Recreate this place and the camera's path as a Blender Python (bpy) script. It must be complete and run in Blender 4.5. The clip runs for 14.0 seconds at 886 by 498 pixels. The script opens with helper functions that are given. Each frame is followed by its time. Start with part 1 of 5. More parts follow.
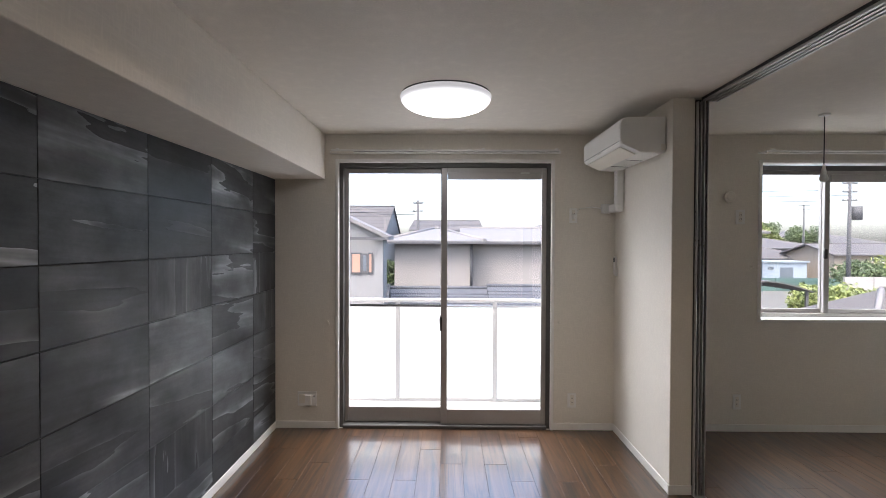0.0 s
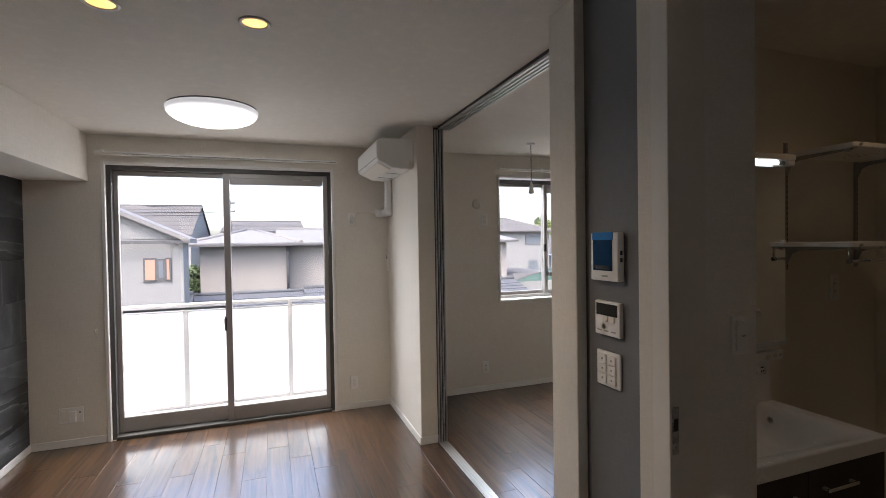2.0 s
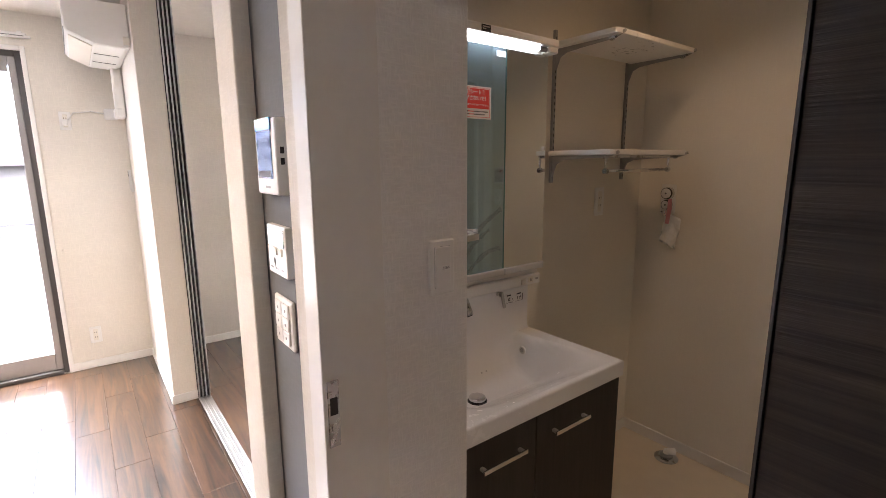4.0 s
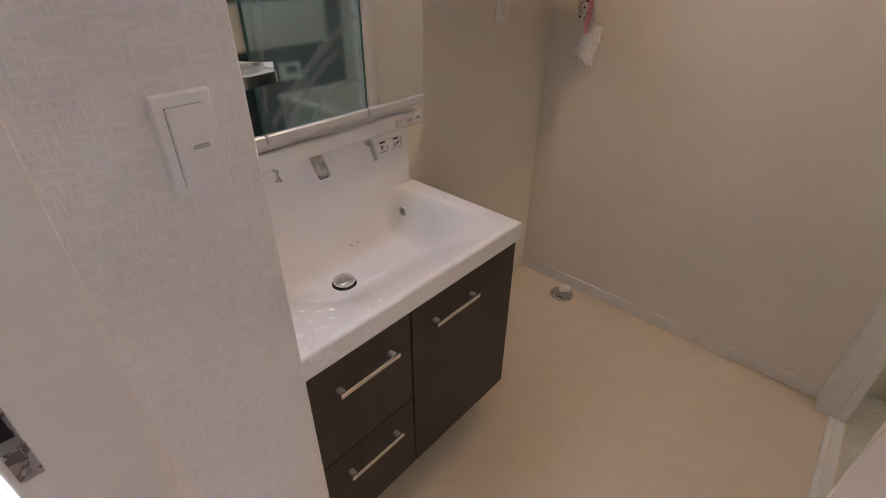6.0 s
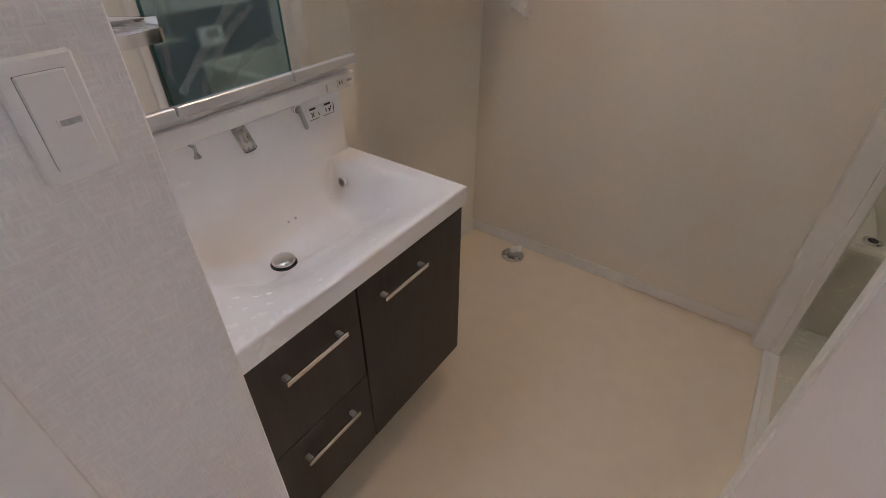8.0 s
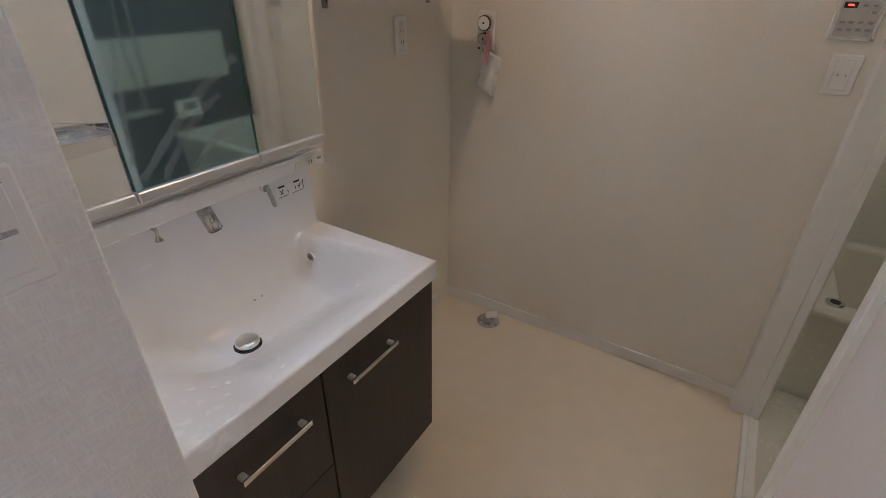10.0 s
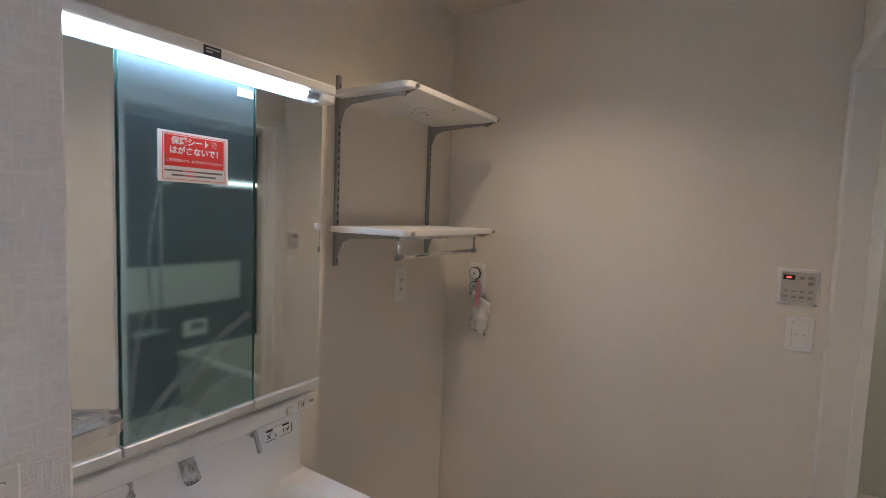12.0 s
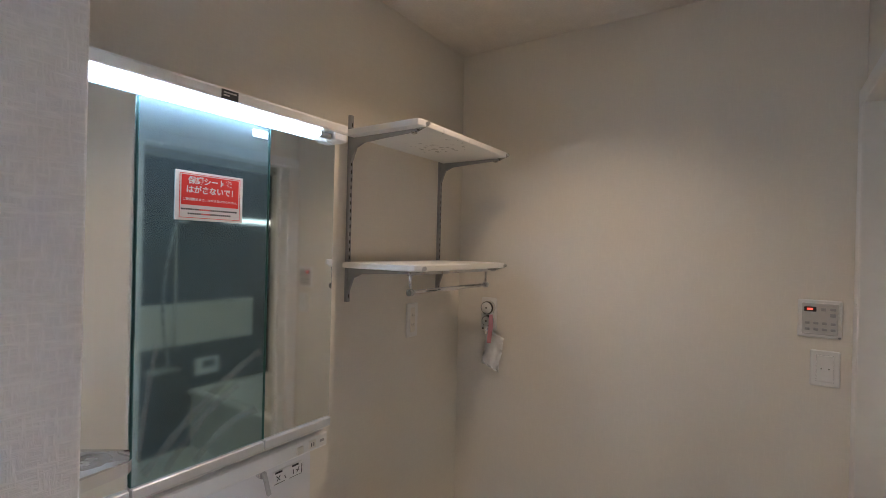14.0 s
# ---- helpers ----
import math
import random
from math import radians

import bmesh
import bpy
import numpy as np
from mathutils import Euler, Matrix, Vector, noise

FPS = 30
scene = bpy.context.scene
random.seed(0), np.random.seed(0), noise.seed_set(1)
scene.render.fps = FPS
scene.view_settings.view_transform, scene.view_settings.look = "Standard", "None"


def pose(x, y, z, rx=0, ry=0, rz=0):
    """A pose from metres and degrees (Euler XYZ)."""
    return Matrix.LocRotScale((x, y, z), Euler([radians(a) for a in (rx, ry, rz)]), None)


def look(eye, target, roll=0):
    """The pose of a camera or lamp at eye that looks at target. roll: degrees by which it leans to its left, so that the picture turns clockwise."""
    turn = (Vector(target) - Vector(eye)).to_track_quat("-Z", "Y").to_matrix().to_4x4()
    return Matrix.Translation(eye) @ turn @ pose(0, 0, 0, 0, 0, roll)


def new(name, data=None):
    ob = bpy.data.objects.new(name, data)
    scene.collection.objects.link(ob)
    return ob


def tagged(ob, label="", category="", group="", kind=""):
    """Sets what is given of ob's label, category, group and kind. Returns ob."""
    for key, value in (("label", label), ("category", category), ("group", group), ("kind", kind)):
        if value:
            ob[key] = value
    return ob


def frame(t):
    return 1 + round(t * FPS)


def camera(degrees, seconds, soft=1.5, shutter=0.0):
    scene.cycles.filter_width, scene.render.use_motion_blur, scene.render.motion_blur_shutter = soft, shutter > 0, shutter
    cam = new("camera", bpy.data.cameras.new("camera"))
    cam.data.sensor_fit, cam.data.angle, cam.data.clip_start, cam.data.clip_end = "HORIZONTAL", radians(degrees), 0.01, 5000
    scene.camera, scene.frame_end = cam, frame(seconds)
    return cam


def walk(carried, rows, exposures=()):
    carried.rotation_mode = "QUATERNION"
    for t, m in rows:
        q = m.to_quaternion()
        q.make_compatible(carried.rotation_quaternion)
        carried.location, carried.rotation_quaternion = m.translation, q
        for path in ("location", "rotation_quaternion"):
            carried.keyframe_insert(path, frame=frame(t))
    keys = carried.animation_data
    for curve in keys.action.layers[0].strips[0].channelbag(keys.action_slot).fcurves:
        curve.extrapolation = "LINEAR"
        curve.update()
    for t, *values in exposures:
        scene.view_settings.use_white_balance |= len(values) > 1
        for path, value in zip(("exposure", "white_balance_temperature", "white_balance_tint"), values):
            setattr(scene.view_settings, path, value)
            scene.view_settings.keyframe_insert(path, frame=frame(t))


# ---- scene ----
cam = camera(86.0, 14.0, soft=0.7)
PATH = [
    (0, (-0.255, 0.038, 1.531), (-0.279, 2.038, 1.5), 0.2),
    (0.5, (-0.226, -0.083, 1.563), (-0.223, 1.916, 1.524), 0.2),
    (1, (-0.196, -0.209, 1.582), (-0.045, 1.785, 1.547), 0.7),
    (1.2, (-0.16, -0.259, 1.574), (0.078, 1.727, 1.543), 0.5),
    (1.5, (-0.102, -0.321, 1.556), (0.298, 1.638, 1.523), 0.1),
    (2, (0.049, -0.482, 1.533), (0.732, 1.397, 1.499), -0.9),
    (2.5, (0.217, -0.569, 1.519), (1.117, 1.215, 1.449), -0.9),
    (3, (0.376, -0.5, 1.493), (1.435, 1.194, 1.399), -0.6),
    (3.5, (0.573, -0.372, 1.49), (1.737, 1.246, 1.321), -0.4),
    (4, (0.767, -0.244, 1.458), (1.96, 1.321, 1.098), -0.4),
    (4.2, (0.831, -0.206, 1.452), (1.994, 1.353, 0.99), -0.3),
    (6.3, (1.186, 0.0, 1.426), (2.47, 1.065, 0.316), 0.8),
    (6.5, (1.19, 0.001, 1.424), (2.485, 1.034, 0.303), 1.0),
    (7, (1.204, 0.006, 1.41), (2.514, 0.985, 0.256), 1.0),
    (9.5, (1.25, 0.004, 1.406), (2.621, 0.873, 0.239), 0.6),
    (10, (1.264, 0.003, 1.442), (2.74, 0.927, 0.456), 0.7),
    (10.5, (1.259, -0.007, 1.504), (2.86, 0.98, 0.821), 1.2),
    (11, (1.257, -0.022, 1.538), (2.926, 0.994, 1.114), 1.7),
    (11.5, (1.249, -0.026, 1.548), (2.938, 1.009, 1.266), 2.1),
    (12, (1.242, -0.029, 1.552), (2.926, 1.037, 1.402), 2.1),
    (12.5, (1.241, -0.033, 1.551), (2.919, 1.05, 1.49), 2.1),
    (13, (1.244, -0.031, 1.55), (2.92, 1.061, 1.514), 1.8),
    (13.5, (1.244, -0.033, 1.549), (2.909, 1.072, 1.534), 1.5),
    (14, (1.243, -0.029, 1.552), (2.906, 1.086, 1.546), 1.4),
]
EXPOSURES = [(0.0, 3.14, 6450, 14), (2.0, 3.17, 6550, 14), (2.6, 3.47, 6650, 15), (3.4, 4.45, 6700, 18), (4.2, 5.42, 6500, 20), (6.3, 6.07, 5850, 20), (9.5, 5.97, 5450, 13), (14.0, 6.0, 5350, 12)]
walk(cam, [(r[0], look(*r[1:])) for r in PATH], EXPOSURES)

# ---- world and light ----
world = bpy.data.worlds.new("sky")
scene.world = world
world.use_nodes = True
wn = world.node_tree.nodes
sky = wn.new("ShaderNodeTexSky")
sky.sky_type, sky.sun_disc = "NISHITA", False
sky.sun_elevation, sky.sun_rotation = radians(58), radians(200)
sky.air_density, sky.dust_density, sky.ozone_density = 0.9, 4.0, 0.4
world.node_tree.links.new(sky.outputs[0], wn["Background"].inputs[0])
wn["Background"].inputs[1].default_value = 0.11

sun = new("sun", bpy.data.lights.new("sun", "SUN"))
sun.data.energy, sun.data.angle, sun.data.color = 0.5, radians(10), (1.0, 0.95, 0.88)
sun.matrix_world = look((0, 0, 0), (0.29, 0.45, -0.85))


def area_light(name, place, target, sx, sy, power, color):
    d = bpy.data.lights.new(name, "AREA")
    d.shape, d.size, d.size_y, d.energy, d.color = "RECTANGLE", sx, sy, power, color
    ob = new(name, d)
    ob.matrix_world = look(place, target)
    return ob


# added lamps that stand in for the open sky above each window
area_light("sky_fill_balcony", (-0.28, 4.85, 2.95), (-0.28, 3.0, 0.6), 2.2, 1.2, 22, (0.95, 0.98, 1.0))
area_light("sky_fill_bedroom", (2.9, 4.85, 2.95), (2.9, 3.0, 0.6), 1.8, 1.2, 16, (0.95, 0.98, 1.0))


def down_lamp(name, x, y, z, power, color, cone=112):
    d = bpy.data.lights.new(name, "SPOT")
    d.energy, d.color, d.shadow_soft_size, d.spot_size, d.spot_blend = power, color, 0.03, radians(cone), 0.8
    ob = new(name, d)
    ob.location = (x, y, z)
    return ob


WARM = (1.0, 0.80, 0.58)
down_lamp("downlight_beam", -0.50, 1.53, 2.375, 2.3, WARM, 150)
down_lamp("downlight_beam", 0.01, 1.53, 2.375, 2.3, WARM, 150)
down_lamp("downlight_beam", 2.342, 0.468, 2.375, 0.265, (1.0, 0.68, 0.40), 128)
# unseen spot, added to brighten the bathroom
down_lamp("bath_fill_beam", 2.85, -1.0, 2.11, 0.24, (1.0, 0.86, 0.64), 150)


# ---- materials ----
def nodes_of(name):
    m = bpy.data.materials.new(name)
    m.use_nodes = True
    nt = m.node_tree
    return m, nt, nt.nodes["Principled BSDF"]


def put(nt, kind, **inputs):
    n = nt.nodes.new(kind)
    for k, v in inputs.items():
        n.inputs[k.replace("_", " ")].default_value = v
    return n


def surface(name, color, rough=0.5, metal=0.0, vary=0.06, grain=40.0, bump=0.0, bump_scale=300.0, coat=0.0, stretch=(1, 1, 1)):
    """Colour that drifts at two scales, roughness that drifts with it, fine relief."""
    m, nt, b = nodes_of(name)
    tc = nt.nodes.new("ShaderNodeTexCoord")
    mp = put(nt, "ShaderNodeMapping", Scale=stretch)
    nt.links.new(tc.outputs["Object"], mp.inputs["Vector"])
    n1 = put(nt, "ShaderNodeTexNoise", Scale=grain, Detail=5.0)
    n2 = put(nt, "ShaderNodeTexNoise", Scale=grain * 0.06, Detail=3.0)
    for n in (n1, n2):
        nt.links.new(mp.outputs[0], n.inputs["Vector"])
    add = nt.nodes.new("ShaderNodeMath")
    add.operation = "ADD"
    nt.links.new(n1.outputs[0], add.inputs[0])
    nt.links.new(n2.outputs[0], add.inputs[1])
    rng = put(nt, "ShaderNodeMapRange", From_Min=0.6, From_Max=1.4, To_Min=1 - vary, To_Max=1 + vary)
    nt.links.new(add.outputs[0], rng.inputs["Value"])
    mul = nt.nodes.new("ShaderNodeVectorMath")
    mul.operation = "SCALE"
    mul.inputs[0].default_value = color
    nt.links.new(rng.outputs[0], mul.inputs["Scale"])
    nt.links.new(mul.outputs[0], b.inputs["Base Color"])
    r2 = put(nt, "ShaderNodeMapRange", From_Min=0.6, From_Max=1.4, To_Min=max(0.02, rough - 0.06), To_Max=min(1, rough + 0.06))
    nt.links.new(add.outputs[0], r2.inputs["Value"])
    nt.links.new(r2.outputs[0], b.inputs["Roughness"])
    b.inputs["Metallic"].default_value = metal
    b.inputs["Coat Weight"].default_value = coat
    b.inputs["Coat Roughness"].default_value = 0.12
    if bump:
        n3 = put(nt, "ShaderNodeTexNoise", Scale=bump_scale, Detail=4.0)
        nt.links.new(mp.outputs[0], n3.inputs["Vector"])
        bp = put(nt, "ShaderNodeBump", Strength=bump, Distance=0.002)
        nt.links.new(n3.outputs[0], bp.inputs["Height"])
        nt.links.new(bp.outputs[0], b.inputs["Normal"])
    return m


def wallpaper(name, color, weave=220.0, depth=0.6, low=0.94, slim=0.14):
    """Vinyl wallpaper with a crossed linen weave."""
    m, nt, b = nodes_of(name)
    tc = nt.nodes.new("ShaderNodeTexCoord")
    total = None
    for sc in ((weave, weave, weave * slim), (weave * slim, weave * slim, weave)):
        mp = put(nt, "ShaderNodeMapping", Scale=sc)
        nt.links.new(tc.outputs["Object"], mp.inputs["Vector"])
        n = put(nt, "ShaderNodeTexNoise", Scale=1.0, Detail=3.0)
        nt.links.new(mp.outputs[0], n.inputs["Vector"])
        if total is None:
            total = n.outputs[0]
        else:
            mx = nt.nodes.new("ShaderNodeMath")
            mx.operation = "MAXIMUM"
            nt.links.new(total, mx.inputs[0])
            nt.links.new(n.outputs[0], mx.inputs[1])
            total = mx.outputs[0]
    big = put(nt, "ShaderNodeTexNoise", Scale=1.3, Detail=4.0)
    nt.links.new(tc.outputs["Object"], big.inputs["Vector"])
    r = put(nt, "ShaderNodeMapRange", From_Min=0.3, From_Max=0.7, To_Min=0.96, To_Max=1.03)
    nt.links.new(big.outputs[0], r.inputs["Value"])
    r1 = put(nt, "ShaderNodeMapRange", From_Min=0.45, From_Max=0.75, To_Min=low, To_Max=1.03)
    nt.links.new(total, r1.inputs["Value"])
    mm = nt.nodes.new("ShaderNodeMath")
    mm.operation = "MULTIPLY"
    nt.links.new(r.outputs[0], mm.inputs[0])
    nt.links.new(r1.outputs[0], mm.inputs[1])
    mul = nt.nodes.new("ShaderNodeVectorMath")
    mul.operation = "SCALE"
    mul.inputs[0].default_value = color
    nt.links.new(mm.outputs[0], mul.inputs["Scale"])
    nt.links.new(mul.outputs[0], b.inputs["Base Color"])
    b.inputs["Roughness"].default_value = 0.75
    bp = put(nt, "ShaderNodeBump", Strength=depth, Distance=0.0012)
    nt.links.new(total, bp.inputs["Height"])
    nt.links.new(bp.outputs[0], b.inputs["Normal"])
    return m


def glass(name, tint=(1, 1, 1), rough=0.0):
    m, nt, b = nodes_of(name)
    b.inputs["Base Color"].default_value = (*tint, 1)
    b.inputs["Transmission Weight"].default_value = 1.0
    b.inputs["Roughness"].default_value = rough
    b.inputs["IOR"].default_value = 1.45
    return m


def glow(name, color, strength, base=(0.9, 0.9, 0.9)):
    m, nt, b = nodes_of(name)
    b.inputs["Base Color"].default_value = (*base, 1)
    b.inputs["Emission Color"].default_value = (*color, 1)
    b.inputs["Emission Strength"].default_value = strength
    b.inputs["Roughness"].default_value = 0.3
    return m


def wood(name, dark, light, rough, along, per_object=0.25, streak=26.0, coat=0.0, bump=0.15, swirl=0.8, gloss=0.13, length=0.06):
    """Long grain along one axis; each board has its own tone and its own stretch of grain."""
    m, nt, b = nodes_of(name)
    tc = nt.nodes.new("ShaderNodeTexCoord")
    oi = nt.nodes.new("ShaderNodeObjectInfo")
    off = nt.nodes.new("ShaderNodeVectorMath")
    off.operation = "MULTIPLY_ADD"
    off.inputs[1].default_value = (1, 1, 1)
    sc = nt.nodes.new("ShaderNodeVectorMath")
    sc.operation = "SCALE"
    sc.inputs[0].default_value = (37.0, 19.0, 53.0)
    nt.links.new(oi.outputs["Random"], sc.inputs["Scale"])
    nt.links.new(tc.outputs["Object"], off.inputs[0])
    nt.links.new(sc.outputs[0], off.inputs[2])
    scale = [streak] * 3
    scale["xyz".index(along)] = streak * length
    mp = put(nt, "ShaderNodeMapping", Scale=scale)
    nt.links.new(off.outputs[0], mp.inputs["Vector"])
    n1 = put(nt, "ShaderNodeTexNoise", Scale=1.0, Detail=6.0, Roughness=0.6, Distortion=swirl)
    n2 = put(nt, "ShaderNodeTexNoise", Scale=5.0, Detail=4.0)
    for n in (n1, n2):
        nt.links.new(mp.outputs[0], n.inputs["Vector"])
    ramp = nt.nodes.new("ShaderNodeValToRGB")
    ramp.color_ramp.elements[0].position, ramp.color_ramp.elements[0].color = 0.32, (*dark, 1)
    ramp.color_ramp.elements[1].position, ramp.color_ramp.elements[1].color = 0.70, (*light, 1)
    mixf = nt.nodes.new("ShaderNodeMath")
    mixf.operation = "MULTIPLY_ADD"
    mixf.inputs[1].default_value = 0.25
    nt.links.new(n2.outputs[0], mixf.inputs[0])
    sub = nt.nodes.new("ShaderNodeMath")
    sub.operation = "SUBTRACT"
    sub.inputs[1].default_value = 0.12
    nt.links.new(n1.outputs[0], sub.inputs[0])
    nt.links.new(sub.outputs[0], mixf.inputs[2])
    nt.links.new(mixf.outputs[0], ramp.inputs[0])
    tone = put(nt, "ShaderNodeMapRange", To_Min=1 - per_object, To_Max=1 + per_object)
    nt.links.new(oi.outputs["Random"], tone.inputs["Value"])
    mul = nt.nodes.new("ShaderNodeVectorMath")
    mul.operation = "SCALE"
    nt.links.new(ramp.outputs[0], mul.inputs[0])
    nt.links.new(tone.outputs[0], mul.inputs["Scale"])
    nt.links.new(mul.outputs[0], b.inputs["Base Color"])
    rr = put(nt, "ShaderNodeMapRange", To_Min=rough - 0.05, To_Max=rough + 0.08)
    nt.links.new(n2.outputs[0], rr.inputs["Value"])
    nt.links.new(rr.outputs[0], b.inputs["Roughness"])
    b.inputs["Coat Weight"].default_value = coat
    b.inputs["Coat Roughness"].default_value = gloss
    b.inputs["Coat IOR"].default_value = 1.75
    bp = put(nt, "ShaderNodeBump", Strength=bump, Distance=0.0008)
    nt.links.new(n2.outputs[0], bp.inputs["Height"])
    nt.links.new(bp.outputs[0], b.inputs["Normal"])
    return m


def slate(name):
    """Grey stone-look tile, banded and veined, different on every piece."""
    m, nt, b = nodes_of(name)
    tc = nt.nodes.new("ShaderNodeTexCoord")
    oi = nt.nodes.new("ShaderNodeObjectInfo")
    sc = nt.nodes.new("ShaderNodeVectorMath")
    sc.operation = "SCALE"
    sc.inputs[0].default_value = (11.0, 23.0, 17.0)
    nt.links.new(oi.outputs["Random"], sc.inputs["Scale"])
    ad = nt.nodes.new("ShaderNodeVectorMath")
    nt.links.new(tc.outputs["Object"], ad.inputs[0])
    nt.links.new(sc.outputs[0], ad.inputs[1])
    turned = nt.nodes.new("ShaderNodeMath")
    turned.operation = "GREATER_THAN"
    turned.inputs[1].default_value = 0.86
    nt.links.new(oi.outputs["Random"], turned.inputs[0])
    quarter = nt.nodes.new("ShaderNodeMath")
    quarter.operation = "MULTIPLY_ADD"
    quarter.inputs[1].default_value, quarter.inputs[2].default_value = 1.5, 0.07
    nt.links.new(turned.outputs[0], quarter.inputs[0])
    rot = nt.nodes.new("ShaderNodeVectorRotate")
    rot.rotation_type = "X_AXIS"
    nt.links.new(ad.outputs[0], rot.inputs["Vector"])
    nt.links.new(quarter.outputs[0], rot.inputs["Angle"])

    def stretched(sy, sz, detail, rough, distort=0.0):
        mp = put(nt, "ShaderNodeMapping", Scale=(1.0, sy, sz))
        nt.links.new(rot.outputs[0], mp.inputs["Vector"])
        n = put(nt, "ShaderNodeTexNoise", Scale=1.0, Detail=detail, Roughness=rough, Distortion=distort)
        nt.links.new(mp.outputs[0], n.inputs["Vector"])
        return n

    def math2(op, a, b_):
        n = nt.nodes.new("ShaderNodeMath")
        n.operation = op
        for k, v in enumerate((a, b_)):
            if isinstance(v, (int, float)):
                n.inputs[k].default_value = v
            else:
                nt.links.new(v, n.inputs[k])
        return n.outputs[0]

    def ranged(v, a0, a1, b0, b1):
        n = put(nt, "ShaderNodeMapRange", From_Min=a0, From_Max=a1, To_Min=b0, To_Max=b1)
        nt.links.new(v, n.inputs["Value"])
        return n.outputs[0]

    band = stretched(0.55, 5.2, 6.0, 0.42, 0.12)
    cloud = stretched(2.4, 3.6, 4.0, 0.55)
    streak = stretched(2.2, 34.0, 5.0, 0.62)
    grain = stretched(60.0, 90.0, 3.0, 0.6)
    # layers that split along the level lines of one slow field, each with a bright lip that fades into the next
    share = math2("FRACT", math2("MULTIPLY", oi.outputs["Random"], 13.7), 0.0)
    layer = math2("FRACT", math2("MULTIPLY", band.outputs[0], ranged(share, 0.0, 1.0, 1.8, 4.0)), 0.0)
    near = math2("SUBTRACT", 1.0, layer)
    lip = math2("POWER", near, 16.0)
    fade = math2("POWER", near, 2.2)
    amount = ranged(math2("FRACT", math2("MULTIPLY", oi.outputs["Random"], 29.3), 0.0), 0.15, 0.95, 0.12, 1.0)
    where = ranged(cloud.outputs[0], 0.34, 0.52, 0.1, 1.0)
    vein = math2("MULTIPLY", math2("MULTIPLY", lip, where), amount)
    glaze = math2("MULTIPLY", math2("MULTIPLY", fade, amount), ranged(cloud.outputs[0], 0.3, 0.7, 0.2, 1.0))
    ramp = nt.nodes.new("ShaderNodeValToRGB")
    e = ramp.color_ramp.elements
    e[0].position, e[0].color = 0.34, (0.024, 0.025, 0.0262, 1)
    e[1].position, e[1].color = 0.68, (0.070, 0.0725, 0.076, 1)
    nt.links.new(cloud.outputs[0], ramp.inputs[0])
    tone = ranged(math2("FRACT", math2("MULTIPLY", oi.outputs["Random"], 7.31), 0.0), 0.0, 1.0, 0.50, 1.45)
    level = math2("MULTIPLY", tone, ranged(streak.outputs[0], 0.3, 0.7, 0.80, 1.20))
    level = math2("MULTIPLY", level, ranged(grain.outputs[0], 0.3, 0.7, 0.90, 1.10))
    level = math2("ADD", level, math2("ADD", math2("MULTIPLY", vein, 4.0), math2("MULTIPLY", glaze, 1.1)))
    mul = nt.nodes.new("ShaderNodeVectorMath")
    mul.operation = "SCALE"
    nt.links.new(ramp.outputs[0], mul.inputs[0])
    nt.links.new(level, mul.inputs["Scale"])
    nt.links.new(mul.outputs[0], b.inputs["Base Color"])
    b.inputs["Roughness"].default_value = 0.38
    b.inputs["Specular IOR Level"].default_value = 0.22
    height = math2("ADD", math2("MULTIPLY", near, 0.5), math2("MULTIPLY", streak.outputs[0], 0.25))
    bp = put(nt, "ShaderNodeBump", Strength=0.7, Distance=0.003)
    nt.links.new(height, bp.inputs["Height"])
    nt.links.new(bp.outputs[0], b.inputs["Normal"])
    return m


PAPER = wallpaper("white_wallpaper", (0.80, 0.755, 0.675))
PAPER_WASH = wallpaper("washroom_wallpaper", (0.80, 0.755, 0.665), 240.0, 0.10, 0.988)
PAPER_STUB = wallpaper("linen_wallpaper", (0.88, 0.86, 0.82), 290.0, 1.0, 0.92, 0.17)
# washroom wallpaper again, with the dimness of the doorway edge put into its colour
PAPER_DIMMED = wallpaper("dimmed_wallpaper", (0.56, 0.51, 0.48), 240.0, 0.10, 0.988)
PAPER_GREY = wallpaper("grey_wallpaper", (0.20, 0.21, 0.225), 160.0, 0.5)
CEIL = wallpaper("ceiling_paper", (0.80, 0.75, 0.675), 120.0, 0.35)
TRIM = surface("white_trim", (0.83, 0.81, 0.77), 0.4, vary=0.03)
JAMB = surface("cream_jamb", (0.80, 0.77, 0.71), 0.35, vary=0.03)
FLOORWOOD = wood("walnut_flooring", (0.014, 0.0062, 0.0028), (0.122, 0.055, 0.020), 0.36, "y", 0.16, 15.0, 1.0, 0.01, 1.7, 0.15)
DOORWOOD = wood("dark_door_veneer", (0.006, 0.004, 0.0035), (0.040, 0.028, 0.023), 0.5, "y", 0.0, 90.0, 0.0, 1.0, 0.9, 0.13, 0.016)
CABWOOD = wood("vanity_veneer", (0.020, 0.015, 0.013), (0.036, 0.027, 0.024), 0.42, "z", 0.05, 70.0, 0.0, 0.15)
JOINT = surface("dark_joint", (0.03, 0.018, 0.01), 0.7)
GROUT = surface("dark_grout", (0.035, 0.036, 0.04), 0.9, bump=0.3)
SLATE = slate("slate_tile")
FRAME = surface("dark_bronze_frame", (0.10, 0.095, 0.09), 0.45, 0.2, 0.05, 60)
ALU = surface("bronze_aluminium", (0.42, 0.40, 0.385), 0.4, 0.25, 0.05, 60)
ALU_DARK = surface("dark_gasket", (0.045, 0.043, 0.042), 0.6)
ALU_WHITE = surface("silver_aluminium", (0.62, 0.62, 0.61), 0.32, 0.8, 0.04)
